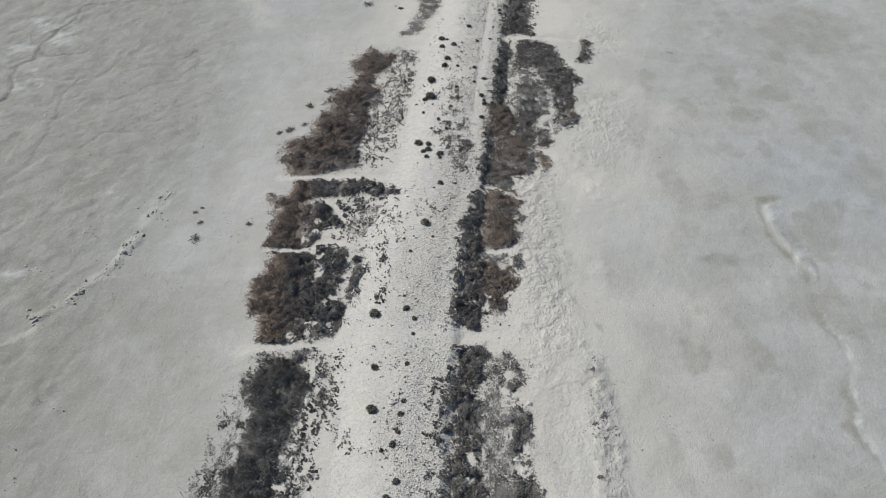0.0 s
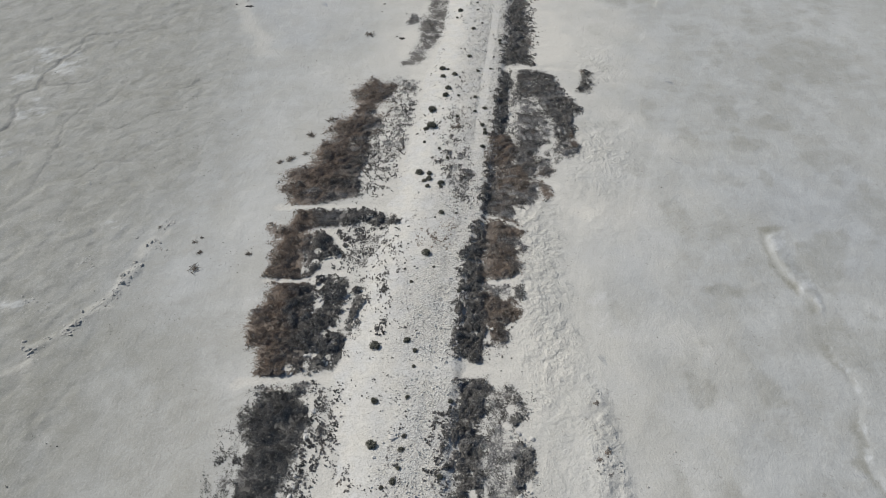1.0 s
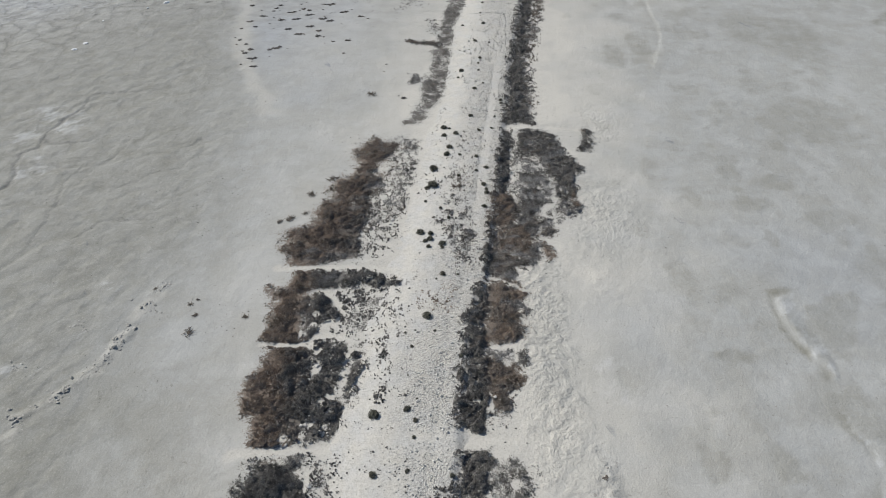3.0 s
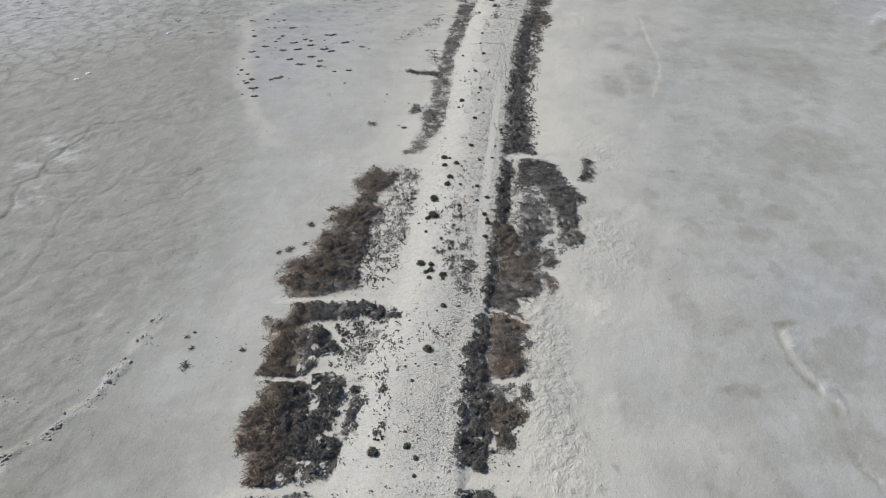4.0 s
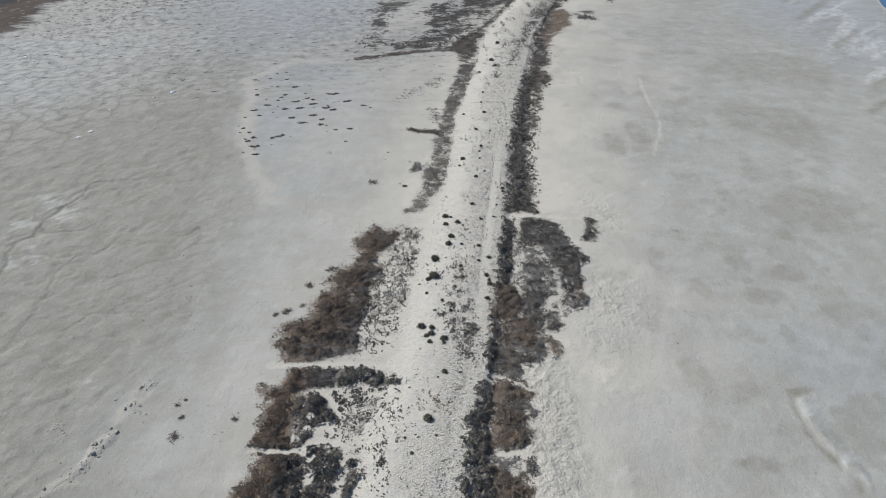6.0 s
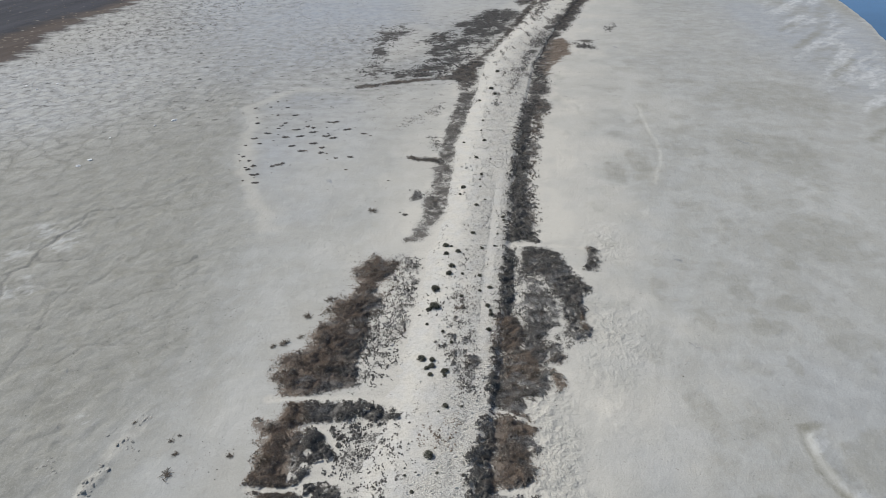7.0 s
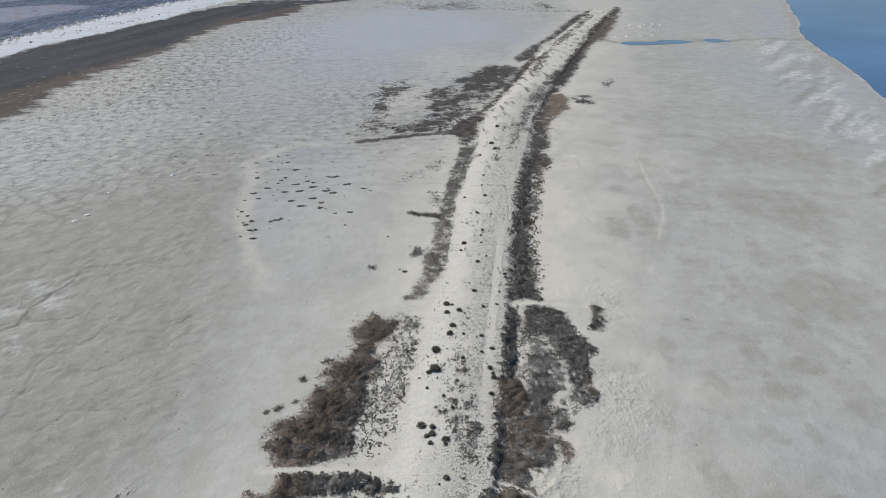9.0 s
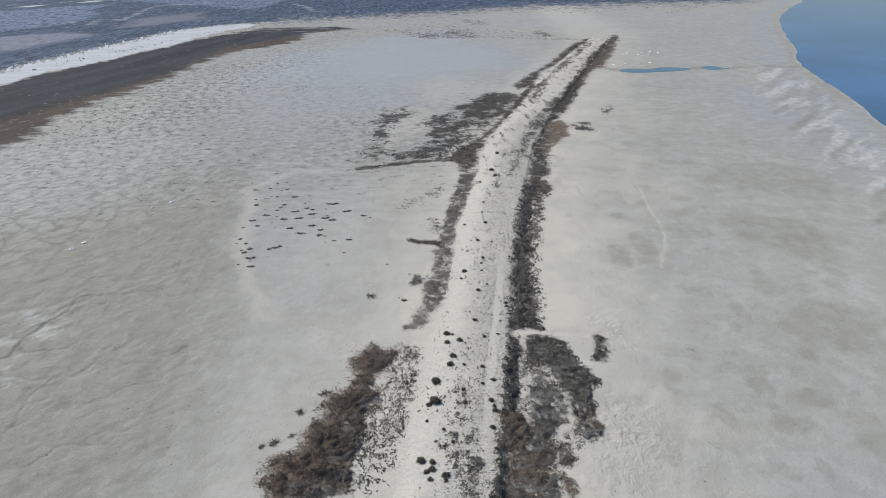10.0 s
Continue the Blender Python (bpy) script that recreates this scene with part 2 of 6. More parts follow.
def road_material():
    """Pale compacted sand with limestone gravel."""
    m = Nodes("gravel_track")
    middle, fine, grain = m.noise(0.45, 5.0, 0.6), m.noise(2.6, 6.0, 0.72), m.noise(6.5, 4.0, 0.75)
    stones = m.cells(6.0)
    colour = m.mix(m.span(middle, 0.40, 0.65, 0, 0.6), SAND, (0.51, 0.51, 0.50))
    colour = weathered(m, colour, fine, grain, 0.75)
    gravel = m.mask("gravel")
    colour = m.mix(m.math("MULTIPLY", gravel, m.span(stones, 0.15, 0.5, 0.45, 0.0)), colour, (0.60, 0.585, 0.555))
    colour = m.mix(m.math("MULTIPLY", gravel, m.span(stones, 0.50, 0.85, 0.0, 0.30)), colour, (0.24, 0.228, 0.208))
    colour = m.mix(m.math("MULTIPLY", gravel, m.span(grain, 0.53, 0.66, 0, 0.55)), colour, (0.17, 0.162, 0.148))
    cover_noise = m.math("ADD", m.math("MULTIPLY", m.noise(1.0, 5.0, 0.7, m.stretched(0.5, 0.16, 0.2, -14)), 0.6), m.math("MULTIPLY", fine, 0.4))
    cover_noise = m.span(cover_noise, 0.3, 0.7, 0.05, 0.95)
    growth = m.span(m.math("SUBTRACT", cover_noise, m.math("SUBTRACT", 0.74, m.math("MULTIPLY", m.mask("litter"), 0.46))), -0.05, 0.05, 0.0, 0.95)
    colour = m.mix(growth, colour, m.mix(middle, (0.058, 0.056, 0.053), (0.118, 0.108, 0.098)))
    height = m.math("ADD", m.math("MULTIPLY", fine, 0.5), m.math("MULTIPLY", grain, 0.34))
    height = m.math("SUBTRACT", height, m.math("MULTIPLY", m.math("MULTIPLY", stones, 0.28), gravel))
    m.bump(m.math("MULTIPLY", height, m.math("ADD", 0.6, m.math("MULTIPLY", gravel, 0.5))), 1.0, 0.18)
    return m.done(colour, 0.92, 0.15)


def twig_material(name, dark, light):
    """Dry twigs and leaves, each with its own tone."""
    m = Nodes(name)
    colour = m.mix(m.island(), dark, light)
    colour = m.mix(m.span(m.noise(3.0, 4.0, 0.65), 0.5, 0.75, 0, 0.4), colour, tuple(c * 1.3 for c in light))
    return m.done(colour, 0.85, 0.15)


def scrub_material(name="dry_scrub", calm=1.0, ash=0.6, flecks=1.0, dark=((0.122, 0.116, 0.107), (0.262, 0.249, 0.230))):
    """Low dry scrub from charcoal to rust brown and ash grey, each sprig its own tone."""
    m = Nodes(name)
    own = m.span(m.island(), 0, 1, 0.0, calm)
    drift = m.noise(0.5, 5.0, 0.65)
    colour = m.mix(own, *dark)
    rust = m.span(m.math("ADD", m.mask("rust"), m.span(drift, 0.3, 0.7, -0.45, 0.45)), 0.15, 0.85)
    colour = m.mix(rust, colour, m.mix(own, (0.205, 0.165, 0.132), (0.375, 0.300, 0.237)))
    grey = m.span(m.math("ADD", m.mask("pale"), m.span(m.noise(0.55, 6.0, 0.7), 0.32, 0.68, -0.75, 0.6 * flecks)), 0.2, 1.0)
    colour = m.mix(grey, colour, m.mix(own, (0.150, 0.145, 0.139), (0.46, 0.446, 0.428)))
    colour = m.mix(m.span(m.noise(1.1, 5.0, 0.7), 0.52, 0.68, 0, ash), colour, (0.30, 0.285, 0.262))
    colour = m.mix(m.span(m.noise(0.8, 4.0, 0.65), 0.50, 0.38, 0, 0.62), colour, (0.066, 0.062, 0.055))
    twig = m.math("MULTIPLY", m.math("GREATER_THAN", m.math("FRACT", m.math("MULTIPLY", own, 37.7)), 0.94), 0.7 * calm)
    colour = m.mix(twig, colour, (0.42, 0.395, 0.36))
    return m.done(colour, 0.85, 0.15)


def stone_material(name, low, high):
    m = Nodes(name)
    colour = m.mix(m.island(), low, high)
    colour = m.mix(m.span(m.noise(14.0, 5.0, 0.65), 0.45, 0.75, 0, 0.5), colour, tuple(c * 0.55 for c in low))
    m.bump(m.noise(30.0, 4.0, 0.6), 0.5, 0.02)
    return m.done(colour, 0.9, 0.2)


def water_material(name, deep, ripple):
    m = Nodes(name)
    m.bump(m.noise(1.0, 3.0, 0.6, m.stretched(0.5, 1.4, 1.0, 20)), ripple, 0.05)
    colour = m.mix(m.span(m.noise(0.02, 3.0), 0.35, 0.65), deep, tuple(c * 1.35 for c in deep))
    m.bsdf.inputs["IOR"].default_value = 1.33
    return m.done(colour, 0.12, 0.5)


FLAT = flat_material()
ROAD = road_material()
SCRUB = scrub_material()
# olive is taken out of the far scrub's colour to paint in haze
FAR_SCRUB = scrub_material("distant_dry_scrub", 0.5, 0.10, 0.1, ((0.034, 0.034, 0.036), (0.115, 0.113, 0.111)))
LEAF = twig_material("bush_leaf", (0.050, 0.051, 0.040), (0.180, 0.176, 0.142))
TWIG = twig_material("dry_twig", (0.07, 0.06, 0.05), (0.18, 0.15, 0.12))
DARK, BROWN, GREY = (0.0, 0.0), (1.0, 0.0), (0.15, 0.55)
PEBBLE = stone_material("limestone_gravel", (0.38, 0.366, 0.335), (0.70, 0.68, 0.635))
CRUST = stone_material("salt_crusted_stone", (0.36, 0.345, 0.315), (0.52, 0.50, 0.465))
CRUMB = stone_material("mud_crumb", (0.10, 0.092, 0.08), (0.34, 0.325, 0.295))
MUD_CRUST = stone_material("dried_mud_crust", (0.27, 0.26, 0.235), (0.40, 0.385, 0.35))
WHITE = stone_material("lump_white", (0.80, 0.80, 0.80), (0.86, 0.86, 0.86))
# the lake's base blue makes up for reflected sky that is too pale
LAKE = water_material("lake_water", (0.056, 0.132, 0.262), 0.35)
POOL = water_material("pool_water", (0.085, 0.150, 0.215), 0.25)


# ---- fields over the plan ----
def lattice(ix, iy, seed):
    h = (ix * 374761393 + iy * 668265263 + seed * 144269504) & 0xFFFFFFFF
    h = ((h ^ (h >> 13)) * 1274126177) & 0xFFFFFFFF
    return ((h ^ (h >> 16)) & 0xFFFF) / 65535.0


def value_noise(x, y, seed):
    fx, fy = np.floor(x), np.floor(y)
    ix, iy = fx.astype(np.int64), fy.astype(np.int64)
    u, v = x - fx, y - fy
    u, v = u * u * (3 - 2 * u), v * v * (3 - 2 * v)
    a, b = lattice(ix, iy, seed), lattice(ix + 1, iy, seed)
    c, d = lattice(ix, iy + 1, seed), lattice(ix + 1, iy + 1, seed)
    return (a * (1 - u) + b * u) * (1 - v) + (c * (1 - u) + d * u) * v


def fbm(x, y, size, seed, octaves=4):
    """Smooth noise of about -1 to 1, with features of that size in metres."""
    total, gain, weight = np.zeros(np.shape(x)), 1.0, 0.0
    for k in range(octaves):
        total = total + gain * (2 * value_noise(x / size + 17.3 * k, y / size - 9.1 * k, seed + k) - 1)
        weight, gain, size = weight + gain, gain * 0.5, size * 0.5
    return total / weight * 1.6


def ramp(v, a, b):
    u = np.clip((v - a) / (b - a), 0, 1)
    return u * u * (3 - 2 * u)


def line_distance(x, y, points):
    best = np.full(np.shape(x), 1e9)
    for (ax, ay), (bx, by) in zip(points[:-1], points[1:]):
        dx, dy = bx - ax, by - ay
        s = np.clip(((x - ax) * dx + (y - ay) * dy) / (dx * dx + dy * dy), 0, 1)
        best = np.minimum(best, np.hypot(x - ax - s * dx, y - ay - s * dy))
    return best


def inside_distance(x, y, points):
    """Metres inside a closed outline, negative outside it."""
    ring = list(points) + [points[0]]
    inside = np.zeros(np.shape(x), bool)
    for (ax, ay), (bx, by) in zip(ring[:-1], ring[1:]):
        if ay != by:
            inside ^= ((ay > y) != (by > y)) & (x < (bx - ax) * (y - ay) / (by - ay) + ax)
    d = line_distance(x, y, ring)
    return np.where(inside, d, -d)


def spot(x, y, cx, cy, rx, ry, soft=0.5):
    wob = 0.35 * fbm(x, y, 0.8 * min(rx, ry), 77, 3)
    return 1 - ramp(np.hypot((x - cx) / rx, (y - cy) / ry) + wob, 1 - soft, 1 + soft)


ROAD_Y = (8, 26, 38, 49, 56, 64, 70, 77, 87, 98, 116, 145, 171, 200, 246, 350)
ROAD_LEFT = (-9.0, -9.7, -8.4, -5.8, -4.7, -3.5, -2.6, -1.8, 0.5, 1.7, 3.5, 8.8, 13.0, 22.9, 37.4, 79.0)
EDGE_Y = (8, 13, 26, 42, 48, 62, 80, 98, 127, 165, 210, 277, 354)
EDGE_X = (-1.1, -0.7, 0.7, 2.4, 4.3, 6.7, 9.0, 11.5, 16.5, 24.1, 38.6, 63.4, 92.7)


def rounded(points, times):
    """A closed outline with its corners cut off again and again."""
    for _ in range(times):
        ring = list(points) + [points[0]]
        points = [p for (ax, ay), (bx, by) in zip(ring[:-1], ring[1:])
                  for p in ((0.75 * ax + 0.25 * bx, 0.75 * ay + 0.25 * by), (0.25 * ax + 0.75 * bx, 0.25 * ay + 0.75 * by))]
    return points


SHORE = rounded([(200, 20), (135, 100), (116, 150), (124.7, 177), (127.7, 188.6), (132, 200.8), (136.4, 216.5), (139.4, 232.6), (143.3, 248.5), (147.9, 266.6), (155.1, 285.7), (166.6, 306.4), (171.5, 321.3), (181.4, 346.1), (197.8, 385.3), (214.1, 420.4), (230.1, 446.8), (260.4, 492.5), (284.3, 521.8), (340, 640), (620, 900), (1200, 1500), (4400, 2400), (4400, -400), (600, -300)], 2)
CREEK = rounded([(72, 264.7), (76.8, 266.9), (80.2, 266), (85.6, 264.9), (89.6, 267.8), (94.2, 268.9), (98.1, 268), (100.9, 265.5), (102.5, 264.2), (97.7, 260.9), (92.2, 259.9), (86.1, 260), (79.6, 258.6), (74.9, 260.1)], 1)
INLET = rounded([(106.2, 267.1), (111.7, 270.5), (114.1, 268.5), (114.5, 265.7), (118.1, 264.2), (111.1, 261.1), (108.1, 262.5)], 1)
OUTLET = [(68.4, 271.1), (72, 264.7), (102.5, 264.2), (106.2, 267.1), (118.1, 264.2), (124.2, 267.4), (130.9, 268.4), (142.5, 264.3), (147, 265)]
PATHS = [[(-19, 26.9), (-18, 27.1), (-12, 27.3), (-9, 28.0), (1, 28.0), (8, 28.2), (11, 28.4)],
         [(-19, 50.3), (-14, 50.3), (-9.5, 50.2), (-5, 50.5)], [(3.8, 48.5), (5.8, 47.9), (7.6, 46.9), (8.8, 46.0), (11, 45.6)],
         [(8.8, 79.9), (14, 79.6), (20, 78.5)], [(-18.5, 39.2), (-15, 39.0), (-13.5, 39.5), (-12.5, 40.3), (-10.5, 40.2)], [(4.8, 38.2), (6.9, 38.3), (9.3, 38.4)],
         [(-13.8, 46.7), (-12.4, 45.8), (-11.2, 44.2), (-10.6, 43.0)]]
PATH_WIDTH = (1.0, 0.9, 0.55, 0.9, 0.7, 0.6, 0.55)
SCAR = [(-31.3, 48.1), (-32.4, 45.1), (-32.8, 41.8), (-33.3, 39.6), (-34.0, 37.6), (-34.8, 36.3), (-36.2, 34.4), (-36.8, 33.5), (-38.3, 32.3), (-39.6, 31.1), (-39.0, 30.2), (-39.7, 28.8), (-41.6, 27.7)]
# a low tongue of crust, the damp ground along its foot and behind it, a darker hollow
TONGUE = [(35.5, 44.2), (35.2, 43.2), (35.1, 41.5), (35.2, 40), (35.3, 38.7), (35.5, 37.6), (35.9, 36.8), (35.9, 35.9), (36.6, 35.1), (36.9, 34.3), (36.8, 33.2), (37.5, 33.9), (37.8, 35.6), (37.9, 37.8), (37.7, 39.8), (37.1, 40.8), (37.5, 42.3), (37.8, 43.8), (38.2, 45), (36.7, 44.7)]
DAMP_FOOT = [(35, 45.3), (36.9, 45.8), (38.6, 45.4), (38.1, 45.1), (36.5, 44.7), (35.5, 44.3), (35.1, 43.2), (35.1, 41.5), (35.2, 40), (35.2, 38.7), (35.5, 37.6), (35.9, 36.8), (35.6, 35.8), (35.2, 36.8), (34.6, 38.2), (34.1, 39.8), (34.2, 41.6), (34.5, 43.4)]
DARK_HOLLOW = [(36.1, 34.6), (36.9, 34.5), (36.8, 33.4), (35.9, 33.3)]
DAMP_BACK = [(38.3, 42.8), (39.8, 43.4), (41.9, 44.8), (44.4, 45.1), (44.2, 43.2), (41.3, 38.3), (39.7, 36), (38.7, 36.3), (38.2, 37.2), (37.9, 39.4), (38, 41.5)]
BACK_EDGE = [(38.4, 42.9), (37.9, 41.6), (38, 39.7), (38.2, 37.9), (38.5, 36.6), (39.3, 35.7)]
SCARP_SOUTH = [(36.2, 29.9), (36.2, 27.4), (36.1, 25.4), (35.7, 23.5), (34.9, 21.6), (34.6, 19.7), (33.7, 18.2), (34.2, 16.6), (34.7, 13.9)]
RIDGE_EAST = [(43.3, 136.2), (41.8, 122.7), (41.3, 113.9), (39.1, 104.9), (35.5, 97.0)]
RIDGE_NEAR = [(28.7, 140.8), (30.0, 136.9), (30.3, 131.5), (31.2, 129.8)]
RIM = [(14.5, 26.5), (14.1, 23.6), (14.5, 21.1), (14.4, 18.7), (13.9, 17.0), (12.8, 15.8), (12.5, 14.8), (12.9, 13.5), (12.6, 12.7), (12.8, 9.0)]
# creases in the drying mud: how dark, and the line
CREASES = [(1.0, [(-56.7, 88.2), (-58.0, 84.9), (-58.3, 82.7), (-59.1, 80.0), (-58.9, 77.3), (-60.5, 75.1), (-60.2, 72.2), (-58.8, 69.8), (-59.0, 67.2)]),
           (0.7, [(-56.7, 88.2), (-57.6, 91.8), (-53.5, 92.8), (-49.7, 93.7), (-44.0, 94.5)]), (0.8, [(-59.3, 80.0), (-57.1, 78.2), (-54.5, 78.1), (-51.4, 78.2)]),
           (0.5, [(-59.7, 73.1), (-57.4, 72.7), (-54.2, 71.9), (-50.8, 71.3)]), (0.5, [(-46.4, 78.1), (-46.5, 74.2), (-47.1, 71.7), (-50.1, 71.2), (-50.4, 68.3), (-50.7, 64.9), (-51.9, 64.1)]),
           (0.55, [(-50.1, 71.2), (-50.4, 68.3), (-50.7, 64.9), (-50.3, 62.2), (-49.6, 60.1), (-50.1, 58.1), (-50.2, 55.3)]), (0.45, [(-36.0, 62.2), (-38.0, 60.0), (-40.2, 59.8), (-43.1, 58.9), (-45.4, 56.5)]),
           (0.35, [(-34.3, 74.0), (-36.0, 70.7), (-39.7, 70.2), (-41.1, 67.9), (-43.9, 66.3)]), (0.4, [(-54.1, 63.1), (-51.3, 64.4)]), (0.6, [(-34.6, 78.3), (-36.3, 77.0)]),
           (0.3, [(-39.0, 47.5), (-42.0, 45.5), (-46.0, 44.8), (-49.0, 42.0)]), (0.3, [(-37.5, 52.5), (-41.0, 51.2), (-44.5, 50.8)])]
PALE_PLATES = ((-56.2, 82.6, 1.9, 2.4), (-61.2, 80.0, 1.8, 2.6), (-56.2, 61.9, 1.0, 0.7), (-57.3, 70.3, 1.8, 1.4), (-58.4, 86.4, 1.8, 1.2), (-56.1, 75.0, 1.7, 1.6), (-62.0, 86.0, 3.0, 2.0), (-38.5, 41.6, 0.8, 1.3), (-43.2, 36.6, 1.8, 0.7), (-37.0, 47.8, 1.2, 0.8))
TRACKS = [[(-38.0, 19.7), (-33.4, 20.4), (-24.3, 22.6), (-18.9, 25.3), (-16.8, 26.7)], [(-35.8, 21.4), (-29.3, 22.5), (-24.6, 23.7), (-19.9, 25.4)], [(-36.5, 18.6), (-30.5, 20.0), (-23.5, 21.6), (-18.0, 24.6)]]
GULLIES = [[(111.2, 190.6), (96.9, 175.3)], [(107.3, 165.0), (95.1, 151.3)], [(113.2, 205.4), (101.4, 193.8)], [(88.0, 118.7), (82.6, 113.9)]]
BELT_IN = [(-119, 150), (-118.5, 172), (-118.6, 189), (-122, 207), (-112, 250), (-102, 325), (-81, 353), (-66, 387), (-43, 393)]
BELT_MID = [(-150, 172), (-138, 203), (-131, 225), (-121, 246), (-112, 277), (-108, 343), (-86, 372), (-72, 398), (-50, 412)]
SAND_IN = [(-200, 180), (-171, 258), (-169, 280), (-153, 316), (-148, 336), (-140, 353), (-135, 383), (-127, 410), (-115, 430)]
SAND_OUT = [(-235, 180), (-190, 285), (-187, 308), (-183, 322), (-173, 361), (-161, 410), (-150, 427), (-136, 441), (-120, 451), (-102, 456)]
LIGHT_NEAR = [(-257.9, 400.4), (-229.5, 420.7), (-206.8, 405.1), (-209.9, 382.8), (-216.3, 356.8), (-222.5, 342.6), (-280, 360)]
LIGHT_FAR = [(-357.7, 563.4), (-287.5, 613.1), (-252.7, 505.5), (-251.6, 451.3), (-274.3, 427.2), (-520, 420), (-900, 500)]
LIGHT_MID = [(-217.3, 487.8), (-177.2, 530.6), (-165.5, 473.7), (-191.7, 442.1), (-201.7, 434.3)]
LIGHT_TOP = [(-128, 580), (-140, 520), (-230, 600), (-330, 650), (-900, 900), (-500, 1300), (-150, 900)]
WHITE_LINES = [[(-229.1, 484.1), (-220.3, 479.4), (-225.4, 506.9), (-228.0, 526.4), (-235.4, 555.4), (-235.1, 586.0), (-212.2, 589.6), (-200.7, 604.2)], [(-367.8, 580.0), (-382.5, 623.4), (-366.9, 629.1), (-344.6, 639.0), (-317.0, 650.0)],
               [(-253.2, 461.4), (-252.0, 471.5)], [(-232.5, 458.2), (-239.2, 485.8)], [(-119.5, 579.3), (-100.7, 544.6), (-92.7, 515.3), (-82.9, 507.0)]]
PAN = [(-35, 151), (-40, 144), (-42.8, 138.7), (-40.5, 128), (-38.5, 120), (-37.5, 112), (-34, 101), (-31, 93), (-28, 85), (-20, 83), (-11, 93), (-7, 108), (-6, 122), (-11, 138), (-20, 150)]
DARK_LINE = [(-265.8, 413.4), (-254.8, 420.1), (-251.4, 437.1), (-225.4, 428.8), (-211.4, 445.1)]


def road_sides(y):
    return np.interp(y, ROAD_Y, ROAD_LEFT), np.interp(y, EDGE_Y, EDGE_X)


def road_height(x, y):
    """The causeway's rise over the flat."""
    left, right = road_sides(y)
    wob = 0.25 * fbm(x, y, 2.5, 5, 3)
    rise = ramp(x + wob, left - 0.8, left + 3.5) * (1 - ramp(x + wob, right - 0.2, right + 0.9))
    return 0.34 * rise * (1 - ramp(y, 335, 352))


def mud_folds(x, y):
    """Short wandering folds in the mud, 0 along their beds."""
    bend = 1.2 * fbm(x, y, 6.0, 23, 2)
    return np.abs(fbm((0.75 * x + 0.66 * y) / 1.3 + bend, 0.66 * x - 0.75 * y - bend, 3.4, 21, 4))


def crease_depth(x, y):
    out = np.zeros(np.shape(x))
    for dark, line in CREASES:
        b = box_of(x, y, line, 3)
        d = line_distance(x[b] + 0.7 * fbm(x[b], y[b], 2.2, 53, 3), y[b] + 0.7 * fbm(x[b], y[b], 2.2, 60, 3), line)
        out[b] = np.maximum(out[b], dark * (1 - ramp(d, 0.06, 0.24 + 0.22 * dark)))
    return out


